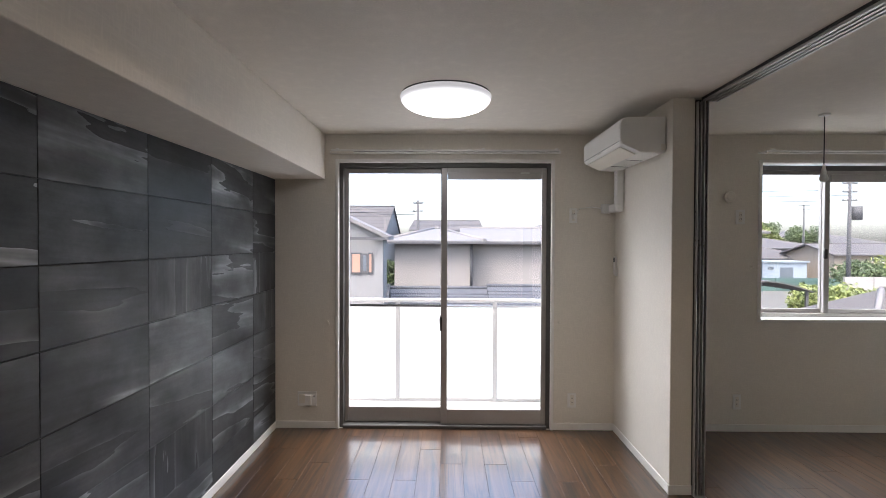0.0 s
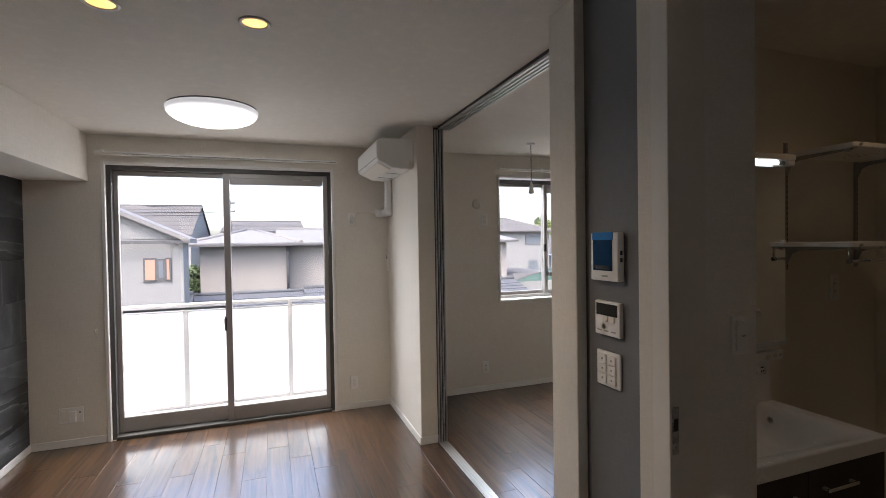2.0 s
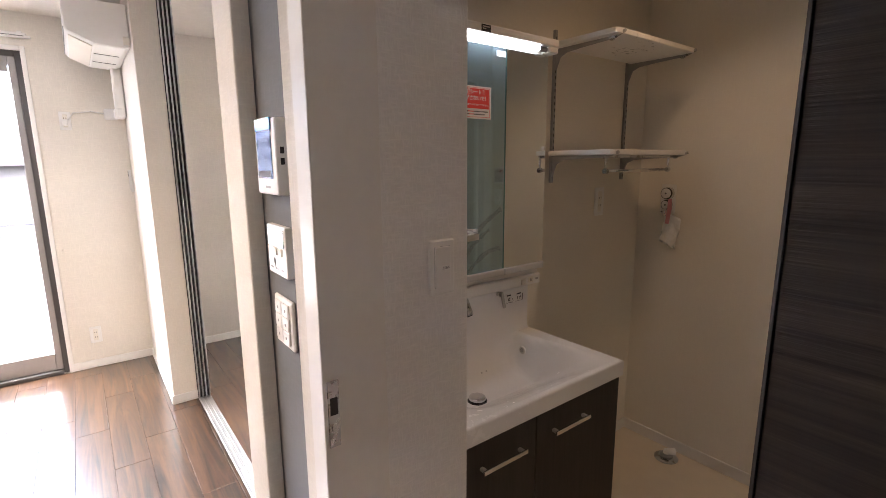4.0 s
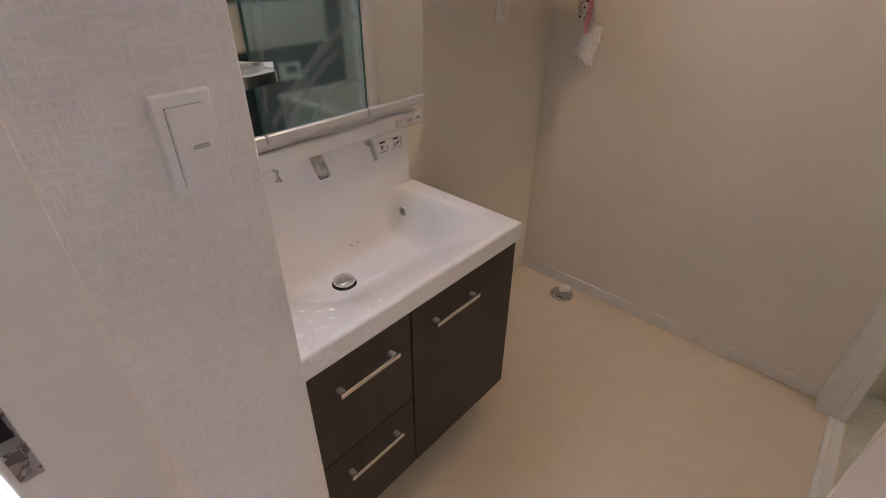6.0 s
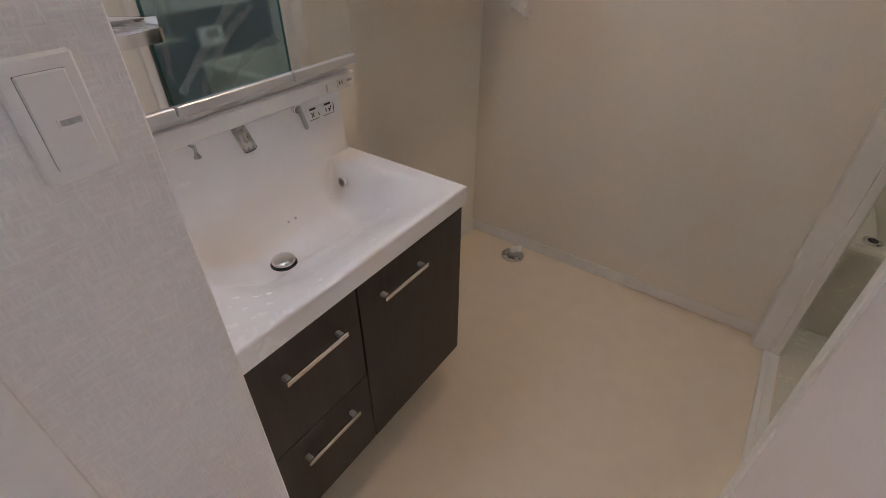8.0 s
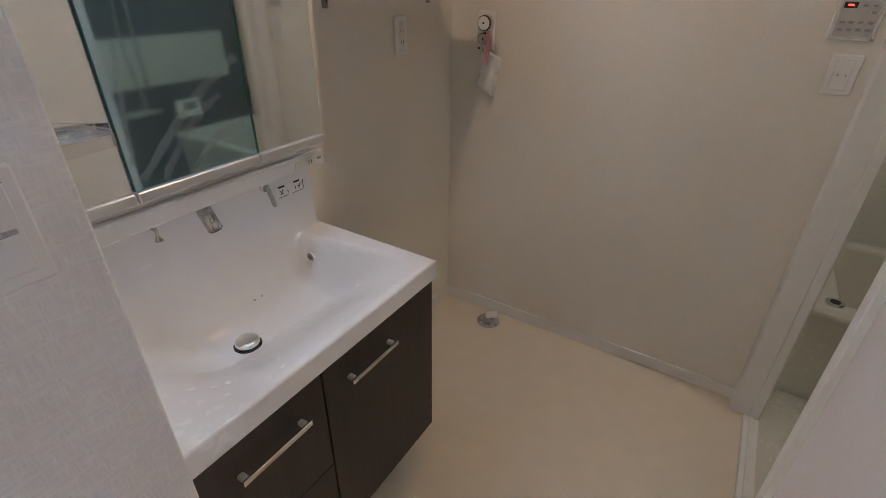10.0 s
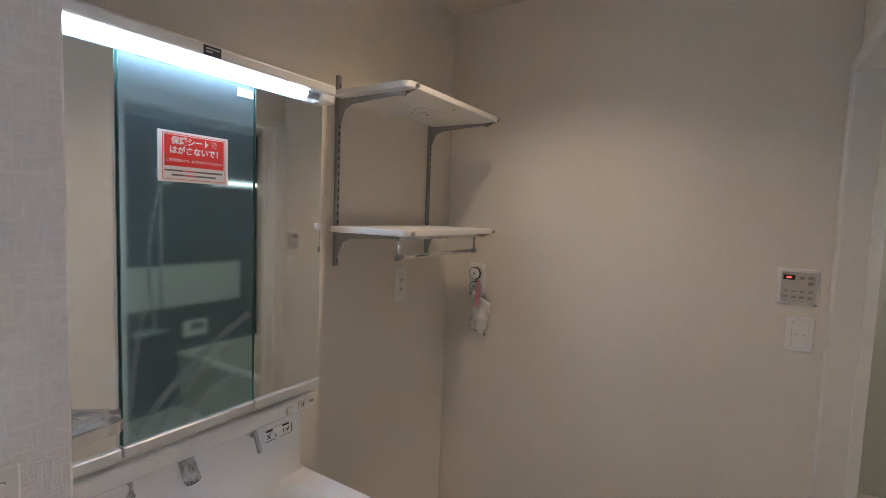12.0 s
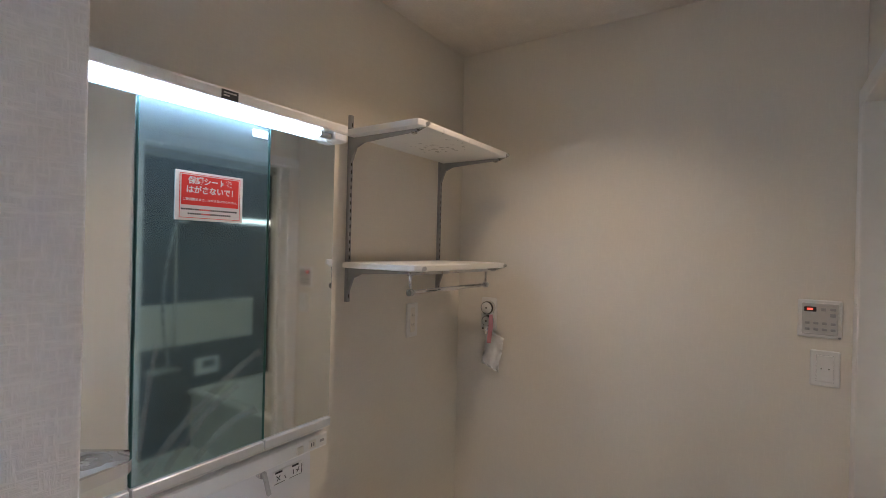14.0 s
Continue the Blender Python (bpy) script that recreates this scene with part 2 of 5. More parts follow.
GRIP = surface("silver_grip", (0.66, 0.66, 0.66), 0.34, 0.35, 0.03)
RAILALU = surface("balcony_aluminium", (0.34, 0.33, 0.32), 0.4, 0.3, 0.04)
PLASTIC = surface("white_plastic", (0.84, 0.83, 0.80), 0.32, vary=0.02)
PLASTIC_WARM = surface("cream_plastic", (0.80, 0.76, 0.68), 0.4, vary=0.03)
PLASTIC_GREY = surface("grey_plastic", (0.35, 0.35, 0.35), 0.4)
BLACK = surface("black_plastic", (0.012, 0.012, 0.014), 0.3)
SCREEN = surface("screen_glass", (0.012, 0.075, 0.21), 0.04, 0.7, 0.02)
FACE_GREY = surface("light_grey_plastic", (0.56, 0.54, 0.51), 0.4, vary=0.03)
BLUEFILM = surface("blue_film", (0.02, 0.22, 0.62), 0.15)
CHROME = surface("chrome", (0.78, 0.78, 0.78), 0.07, 1.0, 0.02)
STEEL = surface("brushed_steel", (0.52, 0.52, 0.51), 0.28, 1.0, 0.05)
GREYMETAL = surface("grey_painted_metal", (0.36, 0.36, 0.36), 0.45, 0.4)
CERAMIC = surface("white_basin", (0.86, 0.855, 0.85), 0.24, vary=0.015)
MIRROR = surface("mirror", (0.86, 0.88, 0.86), 0.005, 1.0, 0.0)
MIRROR_FILM = surface("film_covered_mirror", (0.46, 0.64, 0.71), 0.02, 0.82, 0.04, 12)
EDGE = surface("glass_edge", (0.10, 0.22, 0.20), 0.15)
GLASS = glass("window_glass")
FROST = surface("frosted_panel", (0.85, 0.90, 0.90), 0.35, vary=0.02)
VINYL = surface("cream_vinyl_floor", (0.74, 0.64, 0.50), 0.38, vary=0.05, grain=14, bump=0.05, bump_scale=120)
RED = surface("red_print", (0.78, 0.05, 0.035), 0.5, vary=0.02)
WHITEPRINT = surface("white_paper", (0.86, 0.85, 0.83), 0.6, vary=0.02)
INK = surface("dark_ink", (0.03, 0.03, 0.035), 0.6)
PINK = surface("pink_tag", (0.80, 0.36, 0.40), 0.4)
PLANT_BAG = surface("clear_bag", (0.85, 0.84, 0.81), 0.2, vary=0.08, grain=60)
LAMPGLOW = glow("ceiling_lamp_shade", (0.96, 0.98, 1.0), 0.10, (0.80, 0.81, 0.83))
# the ring of lamps inside sits well within the rim of the dome, which glows less
_lt = LAMPGLOW.node_tree
_tc = _lt.nodes.new("ShaderNodeTexCoord")
_flat = _lt.nodes.new("ShaderNodeVectorMath")
_flat.operation = "MULTIPLY"
_flat.inputs[1].default_value = (1, 1, 0)
_len = _lt.nodes.new("ShaderNodeVectorMath")
_len.operation = "LENGTH"
_rng = put(_lt, "ShaderNodeMapRange", From_Min=0.19, From_Max=0.266, To_Min=1.0, To_Max=0.05)
_lt.links.new(_tc.outputs["Object"], _flat.inputs[0])
_lt.links.new(_flat.outputs[0], _len.inputs[0])
_lt.links.new(_len.outputs["Value"], _rng.inputs["Value"])
_lt.links.new(_rng.outputs[0], _lt.nodes["Principled BSDF"].inputs["Emission Strength"])
TUBEGLOW = glow("vanity_tube", (0.84, 0.92, 1.0), 0.61)
WARMGLOW = glow("warm_downlight", (1.0, 0.60, 0.14), 0.17)
LEDRED = glow("red_digits", (1.0, 0.06, 0.03), 0.05, (0.1, 0.01, 0.01))
BATHGLOW = glow("bath_tube", (1.0, 0.88, 0.66), 0.085)
BLACKGLASS = surface("black_display_glass", (0.012, 0.013, 0.015), 0.08, vary=0.02)
LCD = surface("lcd", (0.10, 0.14, 0.15), 0.2)
BATHDARK = surface("dark_blue_bath_panel", (0.018, 0.038, 0.050), 0.12, vary=0.1, grain=8)
BATHWHITE = surface("cream_bath_panel", (0.72, 0.69, 0.60), 0.25, vary=0.03)
TUB = surface("cream_bathtub", (0.78, 0.74, 0.64), 0.15, vary=0.02)


# ---- mesh helpers ----
def box(x0, y0, z0, x1, y1, z1, bevel=0.0, segs=1, bm=None):
    b = bmesh.new()
    vs = bmesh.ops.create_cube(b, size=1.0)["verts"]
    for v in vs:
        v.co = Vector(((x0 + x1) / 2 + v.co.x * (x1 - x0), (y0 + y1) / 2 + v.co.y * (y1 - y0), (z0 + z1) / 2 + v.co.z * (z1 - z0)))
    if bevel:
        bmesh.ops.bevel(b, geom=b.edges[:], offset=bevel, segments=segs, affect="EDGES", profile=0.5)
    return merged(bm, b)


def merged(bm, b):
    if bm is None:
        return b
    me = bpy.data.meshes.new("m")
    b.to_mesh(me)
    bm.from_mesh(me)
    bpy.data.meshes.remove(me)
    b.free()
    return bm


def cyl(p, q, r, segs=20, r2=None, bm=None, caps=True):
    """A round bar or cone from p to q."""
    b = bmesh.new()
    p, q = Vector(p), Vector(q)
    bmesh.ops.create_cone(b, cap_ends=caps, segments=segs, radius1=r, radius2=r if r2 is None else r2, depth=(q - p).length)
    b.transform(Matrix.Translation((p + q) / 2) @ (q - p).to_track_quat("Z", "Y").to_matrix().to_4x4())
    for f in b.faces:
        f.smooth = len(f.verts) == 4
    return merged(bm, b)


def lathe(profile, center, axis="z", segs=40, bm=None):
    """Profile of (radius, height) turned about an axis through center."""
    b = bmesh.new()
    rings = []
    for r, h in profile:
        ring = []
        for k in range(segs):
            a = 2 * math.pi * k / segs
            ring.append(b.verts.new((r * math.cos(a), r * math.sin(a), h)))
        rings.append(ring)
    for r0, r1 in zip(rings, rings[1:]):
        for k in range(segs):
            b.faces.new((r0[k], r0[(k + 1) % segs], r1[(k + 1) % segs], r1[k])).smooth = True
    b.faces.new(rings[0][::-1])
    b.faces.new(rings[-1])
    bmesh.ops.recalc_face_normals(b, faces=b.faces[:])
    turn = {"z": Matrix.Identity(4), "y": Matrix.Rotation(radians(90), 4, "X"), "x": Matrix.Rotation(radians(90), 4, "Y")}[axis]
    b.transform(Matrix.Translation(center) @ turn)
    return merged(bm, b)


def prism(points, axis, lo, hi, bm=None, bevel=0.0):
    """An outline of (u, v) drawn out along an axis from lo to hi."""
    b = bmesh.new()

    def at(u, v, w):
        return {"x": (w, u, v), "y": (u, w, v), "z": (u, v, w)}[axis]
    a = [b.verts.new(at(u, v, lo)) for u, v in points]
    c = [b.verts.new(at(u, v, hi)) for u, v in points]
    b.faces.new(a)
    b.faces.new(c[::-1])
    for k in range(len(a)):
        j = (k + 1) % len(a)
        b.faces.new((a[j], a[k], c[k], c[j]))
    bmesh.ops.recalc_face_normals(b, faces=b.faces[:])
    if bevel:
        bmesh.ops.bevel(b, geom=b.edges[:], offset=bevel, segments=2, affect="EDGES", profile=0.5)
    return merged(bm, b)


def tube(points, r, bm=None, segs=10):
    """A bent round tube through points."""
    for p, q in zip(points, points[1:]):
        bm = cyl(p, q, r, segs, bm=bm)
    for p in points[1:-1]:
        b = bmesh.new()
        bmesh.ops.create_uvsphere(b, u_segments=segs, v_segments=6, radius=r)
        b.transform(Matrix.Translation(p))
        bm = merged(bm, b)
    return bm


def mesh_of(name, bm, material):
    me = bpy.data.meshes.new(name)
    bm.to_mesh(me)
    bm.free()
    me.materials.append(material)
    return me


def thing(name, place, label, category, group="", kind=""):
    ob = new(name)
    ob.location = place
    ob.empty_display_size = 0.1
    return tagged(ob, label, category, group, kind)


def part(name, bm, material, parent, label=""):
    """One mesh, given in world metres, under a thing or a part of it."""
    top = parent
    while top.parent:
        top = top.parent
    me = mesh_of(name, bm, material)
    me.transform(Matrix.Translation(-top.location))
    ob = new(name, me)
    ob.parent = parent
    return tagged(ob, label)


def solid(name, bm, material, label, category, group="", kind=""):
    """A thing of one mesh, given in world metres, its origin at its base."""
    zs = [v.co.z for v in bm.verts]
    xs = [v.co.x for v in bm.verts]
    ys = [v.co.y for v in bm.verts]
    place = Vector(((min(xs) + max(xs)) / 2, (min(ys) + max(ys)) / 2, min(zs)))
    me = mesh_of(name, bm, material)
    me.transform(Matrix.Translation(-place))
    ob = new(name, me)
    ob.location = place
    return tagged(ob, label, category, group, kind)


# ---- plan ----
WY = 3.90          # inner face of the window wall
WT = 0.16          # its thickness
LX = -1.67         # face of the tiles
RX = 1.09          # right-hand wall of the living room
BX = 3.82          # far wall of the bedroom
CZ = 2.40          # ceiling
SY = -2.40         # wall behind the walker
MY = 1.085         # mirror wall of the washroom
WX = 3.04          # far wall of the washroom
JY = 0.537         # face of the door jamb
DOORH = 2.30
SW_Y, SW_X = 0.556, 1.447   # face and end of the short wall beside the basin


def structure(name, bm, material, label, category):
    return solid(name, bm, material, label, category, kind="structure")


def wall_with_hole(x0, x1, y0, y1, z0, z1, hx0, hx1, hz0, hz1, bm=None):
    bm = box(x0, y0, z0, hx0, y1, z1, bm=bm)
    box(hx1, y0, z0, x1, y1, z1, bm=bm)
    if hz0 > z0:
        box(hx0, y0, z0, hx1, y1, hz0, bm=bm)
    box(hx0, y0, hz1, hx1, y1, z1, bm=bm)
    return bm


WIN1 = (-1.176, 0.601, 0.0, 2.196)
WIN2 = (2.238, 3.574, 0.891, 2.196)
bm = wall_with_hole(-1.85, 1.16, WY, WY + WT, -0.3, 2.6, *WIN1)
wall_with_hole(1.16, 4.4, WY, WY + WT, -0.3, 2.6, *WIN2, bm=bm)
structure("wall_north", bm, PAPER, "cream wallpapered wall with balcony window and bedroom window", "wall")
structure("wall_west", box(-1.85, SY - 0.15, -0.3, LX - 0.012, WY, 2.6), GROUT, "wall clad in dark grey slate-look tiles", "wall")
structure("wall_south", box(-1.85, SY - 0.15, -0.3, 4.4, SY, 2.6), PAPER, "plain cream wallpapered wall", "wall")
structure("wall_east", box(BX, 1.05, -0.3, 4.4, WY, 2.6), PAPER, "plain cream wallpapered bedroom wall", "wall")
structure("wing_wall", box(RX, 2.92, 0.0, 1.222, WY, CZ, 0.003), PAPER, "short cream wallpapered partition beside the sliding door track", "wall")
structure("partition_post", box(RX - 0.003, 0.966, 0.0, 1.33, 1.130, CZ, 0.003), PAPER, "cream wallpapered post at the end of the sliding door track", "wall")
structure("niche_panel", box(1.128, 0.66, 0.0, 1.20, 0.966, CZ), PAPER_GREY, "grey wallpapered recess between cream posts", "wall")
structure("jamb_wall", box(RX - 0.003, JY + 0.012, 0.0, 1.20, 0.66, CZ, 0.003), PAPER, "narrow cream wallpapered wall beside the washroom door", "wall")
structure("door_jamb", box(RX - 0.008, JY, 0.0, 1.219, 0.60, DOORH, 0.002), JAMB, "smooth cream door jamb", "door frame")
structure("stub_wall", box(1.20, SW_Y, 0.0, SW_X, MY + 0.1, CZ, 0.003), PAPER_STUB, "white linen-textured wallpapered wall beside the basin", "wall")
bm = box(1.20, MY, 0.0, BX, MY + 0.1, CZ)
structure("wall_mirror_side", bm, PAPER_WASH, "cream wallpapered washroom wall behind basin and shelves", "wall")
structure("wall_washer_side", box(WX, -0.27, 0.0, WX + 0.12, MY, CZ), PAPER_WASH, "cream wallpapered washroom wall with tap and switches", "wall")
structure("door_header", box(RX, -0.95, DOORH, 1.229, JY + 0.1, CZ), PAPER, "cream wallpapered strip above the washroom door", "wall")
# shade on this face comes from its darkened wallpaper colour
structure("pocket_wall", box(1.20, -1.0, 0.0, 1.84, -0.166, CZ, 0.008, 2), PAPER_DIMMED, "pale wall edge beside the washroom doorway", "wall")
structure("wall_living_east", box(1.165, SY, 0.0, 1.20, -0.16, CZ), PAPER, "cream wallpapered wall behind the dark sliding door", "wall")
# wall to the bathroom, with its door opening
BD = (2.215, 2.955)
bm = box(1.84, -0.36, 0.0, BD[0] - 0.01, -0.27, CZ)
box(BD[1] + 0.012, -0.336, 0.0, WX + 0.12, -0.272, CZ, bm=bm)
box(BD[0] - 0.01, -0.36, 2.028, BD[1] + 0.012, -0.27, CZ, bm=bm)
structure("wall_bath_side", bm, PAPER_WASH, "cream wallpapered washroom wall round the bathroom door", "wall")

structure("ceiling", box(-1.85, SY - 0.15, CZ, 4.4, WY, 2.6), CEIL, "off-white papered ceiling", "ceiling")
structure("ceiling_beam", box(LX - 0.012, SY, 2.036, -1.262, WY, CZ, 0.003), CEIL, "cream boxed-in beam along the tiled wall", "beam")
structure("subfloor", box(-1.85, SY - 0.15, -0.3, 4.4, WY, -0.014), JOINT, "dark joints under the walnut flooring", "floor")
structure("washroom_floor", box(1.20, -0.36, -0.013, WX, MY, 0.0), VINYL, "cream vinyl washroom floor", "floor")


# ---- skirting ----
def skirting(x0, y0, x1, y1):
    bm = box(min(x0, x1), min(y0, y1), 0.0, max(x0, x1), max(y0, y1), 0.058, 0.002)
    structure("baseboard", bm, TRIM, "low white baseboard along the wall", "baseboard")


skirting(LX, WY - 0.009, -1.18, WY)
skirting(0.60, WY - 0.009, RX - 0.009, WY)
skirting(1.30, WY - 0.009, BX, WY)
skirting(RX - 0.009, 2.92, RX, WY)
skirting(RX - 0.009, 2.911, 1.222, 2.92)
skirting(LX, SY, LX + 0.008, WY - 0.009)
skirting(BX - 0.009, 1.2, BX, WY - 0.009)
skirting(WX - 0.008, -0.27, WX, MY - 0.008)
skirting(2.17, MY - 0.008, WX, MY)


# ---- balcony window ----
def sash(win, name, x0, x1, z0, z1, y0, y1, side, low, top, side2=None):
    """One sliding sash: stiles, rails and its pane."""
    s = part(name, box(x0, y0, z0, x0 + side, y1, z1, 0.003), ALU, win)
    e = side2 or side
    part("stile", box(x1 - e, y0, z0, x1, y1, z1, 0.003), ALU, s)
    part("bottom_rail", box(x0 + side, y0 + 0.002, z0, x1 - e, y1 - 0.002, z0 + low, 0.003), ALU, s)
    part("top_rail", box(x0 + side, y0 + 0.002, z1 - top, x1 - e, y1 - 0.002, z1, 0.003), ALU, s)
    ym = (y0 + y1) / 2
    g = part("pane", box(x0 + side, ym - 0.003, z0 + low, x1 - e, ym + 0.003, z1 - top), GLASS, s, "clear window glass")
    g.visible_shadow = False
    return s


def casing(win, x0, x1, z0, z1, w, depth, bottom):
    """White timber lining round a window, standing a little into the room."""
    y0, y1 = WY - 0.014, WY + depth
    part("casing", box(x0 - w, y0, z0 - (w if bottom else 0), x0, y1, z1 + w, 0.002), TRIM, win)
    part("casing", box(x1, y0, z0 - (w if bottom else 0), x1 + w, y1, z1 + w, 0.002), TRIM, win)
    part("casing", box(x0, y0, z1, x1, y1, z1 + w, 0.002), TRIM, win)
    if bottom:
        part("window_sill", box(x0, y0 - 0.006, z0 - w, x1, y1, z0, 0.002), TRIM, win)


win = thing("window_1", (-0.29, WY, 0.0), "tall sliding balcony window in a bronze aluminium frame", "window", kind="structure")
casing(win, -1.15, 0.575, 0.0, 2.17, 0.026, 0.10, False)
f0, f1 = WY + 0.02, WY + 0.125
part("outer_frame", box(-1.15, f0, 0.0, -1.118, f1, 2.17, 0.002), FRAME, win)
part("outer_frame", box(0.543, f0, 0.0, 0.575, f1, 2.17, 0.002), FRAME, win)
part("outer_frame", box(-1.118, f0, 2.135, 0.543, f1, 2.17, 0.002), FRAME, win)
part("threshold", box(-1.118, WY - 0.01, 0.0, 0.543, f1, 0.028, 0.003), FRAME, win)
sash(win, "sash", -1.118, -0.268, 0.028, 2.135, WY + 0.075, WY + 0.108, 0.034, 0.122, 0.040, 0.052)
s2 = sash(win, "sash", -0.318, 0.543, 0.028, 2.135, WY + 0.032, WY + 0.065, 0.052, 0.120, 0.055, 0.038)
v = part("ventilator", box(-0.262, WY + 0.024, 2.04, 0.50, WY + 0.060, 2.098, 0.004), ALU, s2)
part("vent_knob", box(0.33, WY + 0.016, 2.085, 0.40, WY + 0.026, 2.096, 0.002), ALU_WHITE, v)
part("crescent_lock", prism([(-0.326, 0.80), (-0.310, 0.80), (-0.306, 0.90), (-0.320, 0.925), (-0.330, 0.90)], "y", WY + 0.015, WY + 0.032), ALU_DARK, win)
part("mid_rail", box(-1.082, WY + 0.118, 0.985, -0.318, WY + 0.128, 1.005, 0.002), ALU_DARK, win)


def curtain_rail(x0, x1, z):
    r = thing("curtain_rail", ((x0 + x1) / 2, WY, z), "white double curtain rail above the window", "curtain rail")
    # black strip under the front track paints the shadow line of its runner slot
    part("slot_shade", box(x0 + 0.03, WY - 0.102, z + 0.002, x1 - 0.03, WY - 0.096, z + 0.0045), BLACK, r)
    part("track", box(x0, WY - 0.055, z, x1, WY - 0.030, z + 0.016, 0.003), PLASTIC, r)
    part("track", box(x0 + 0.02, WY - 0.110, z + 0.004, x1 - 0.02, WY - 0.088, z + 0.020, 0.003), PLASTIC, r)
    for k in range(4):
        x = x0 + 0.06 + (x1 - x0 - 0.12) * k / 3
        part("bracket", box(x, WY - 0.115, z + 0.014, x + 0.022, WY, z + 0.028, 0.002), PLASTIC, r)
    part("runner_bundle", box(x0 + 0.02, WY - 0.106, z - 0.010, x0 + 0.20, WY - 0.092, z + 0.005, 0.003), PLASTIC_WARM, r, "bunched white curtain runners")
    return r


curtain_rail(-1.21, 0.64, 2.238)
curtain_rail(2.21, 3.615, 2.238)

# ---- bedroom window ----
win = thing("window_2", (2.9, WY, 0.90), "sliding bedroom window with deep white reveal", "window", kind="structure")
casing(win, 2.262, 3.55, 0.915, 2.172, 0.024, 0.118, True)
f0, f1 = WY + 0.118, WY + 0.195
part("outer_frame", box(2.262, f0, 0.915, 2.290, f1, 2.172, 0.002), FRAME, win)
part("outer_frame", box(3.522, f0, 0.915, 3.55, f1, 2.172, 0.002), FRAME, win)
part("outer_frame", box(2.290, f0, 2.130, 3.522, f1, 2.172, 0.002), FRAME, win)
part("outer_frame", box(2.290, f0, 0.915, 3.522, f1, 0.945, 0.002), ALU, win)
sash(win, "sash", 2.290, 2.908, 0.945, 2.130, WY + 0.158, WY + 0.188, 0.026, 0.035, 0.030, 0.045)
s2 = sash(win, "sash", 2.865, 3.522, 0.945, 2.130, WY + 0.124, WY + 0.154, 0.045, 0.035, 0.030, 0.030)
v = part("ventilator", box(2.912, WY + 0.119, 2.035, 3.490, WY + 0.150, 2.098, 0.004), ALU, s2)
part("vent_knob", box(3.34, WY + 0.111, 2.085, 3.42, WY + 0.120, 2.096, 0.002), ALU_WHITE, v)
part("crescent_lock", box(2.858, WY + 0.108, 1.40, 2.886, WY + 0.125, 1.48, 0.004), ALU_DARK, win)


# ---- sliding door track ----
tr = thing("sliding_door_track", (1.25, 2.0, 0.0), "grey aluminium triple track for sliding partition doors", "door track")
for k in range(4):
    x = 1.226 + k * 0.020
    part("floor_rib", box(x, 1.126, 0.0, x + 0.006, 2.915, 0.008, 0.001), ALU_WHITE, tr)
    part("head_rib", box(x + 0.036 + k * 0.007, 1.131, 2.372, x + 0.050 + k * 0.007, 2.915, CZ, 0.001), ALU_WHITE, tr)
    part("jamb_rib", box(x, 2.893, 0.004, x + 0.006, 2.93, 2.372, 0.001), ALU_WHITE, tr)
part("floor_plate", box(1.222, 1.126, 0.0, 1.292, 2.915, 0.003), ALU_WHITE, tr)
part("head_plate", box(1.256, 1.131, 2.386, 1.361, 2.915, CZ - 0.001), ALU_DARK, tr)
part("jamb_plate", box(1.222, 2.915, 0.0, 1.292, 3.0, 2.386), ALU_DARK, tr, "dark groove between the ribs")
structure("jamb_back", box(1.223, 3.0, 0.0, 1.30, WY, CZ), PAPER, "cream wallpapered back of the partition", "wall")

# ---- air conditioner ----
ac = thing("air_conditioner", (0.95, 3.39, 2.04), "white wall-mounted split air conditioner under the ceiling", "air conditioner")
outline = [(1.088, 2.312), (0.850, 2.309), (0.815, 2.298), (0.802, 2.275), (0.802, 2.160), (0.812, 2.140), (0.925, 2.088), (1.060, 2.080), (1.088, 2.092)]
part("body", prism(outline, "y", 3.010, 3.786, bevel=0.005), PLASTIC, ac)
cap = [(0.945 + (u - 0.945) * 0.965, 2.196 + (v - 2.196) * 0.965) for u, v in outline]
part("end_cap", prism(cap, "y", 3.002, 3.011, bevel=0.002), PLASTIC, ac)
part("louvre", prism([(0.822, 2.1315), (0.918, 2.0875), (0.916, 2.0825), (0.819, 2.127)], "y", 3.05, 3.74), PLASTIC_WARM, ac)
part("front_seam", box(0.799, 3.015, 2.158, 0.804, 3.78, 2.161), PLASTIC_GREY, ac)
for y in (3.26, 3.53):
    part("vane_gap", prism([(0.930, 2.0865), (1.050, 2.0800), (1.050, 2.0780), (0.930, 2.0845)], "y", y, y + 0.006), BLACK, ac)
part("maker_mark", box(0.8005, 3.36, 2.148, 0.803, 3.43, 2.154), FACE_GREY, ac)
part("side_tab", box(1.055, 2.994, 2.100, 1.086, 3.003, 2.140, 0.002), PLASTIC_WARM, ac)
pc = thing("pipe_cover", (1.04, 3.86, 1.76), "white plastic pipe cover bending into the wall", "pipe cover")
part("upright", box(1.028, 3.700, 1.80, 1.088, 3.765, 2.095, 0.012, 2), PLASTIC, pc)
part("elbow", box(1.024, 3.696, 1.765, 1.088, 3.80, 1.835, 0.016, 2), PLASTIC, pc)
part("wall_run", box(1.026, 3.78, 1.770, 1.088, WY, 1.830, 0.008, 2), PLASTIC, pc)
part("flange", box(0.97, WY - 0.035, 1.762, 1.05, WY, 1.838, 0.012, 2), PLASTIC, pc)
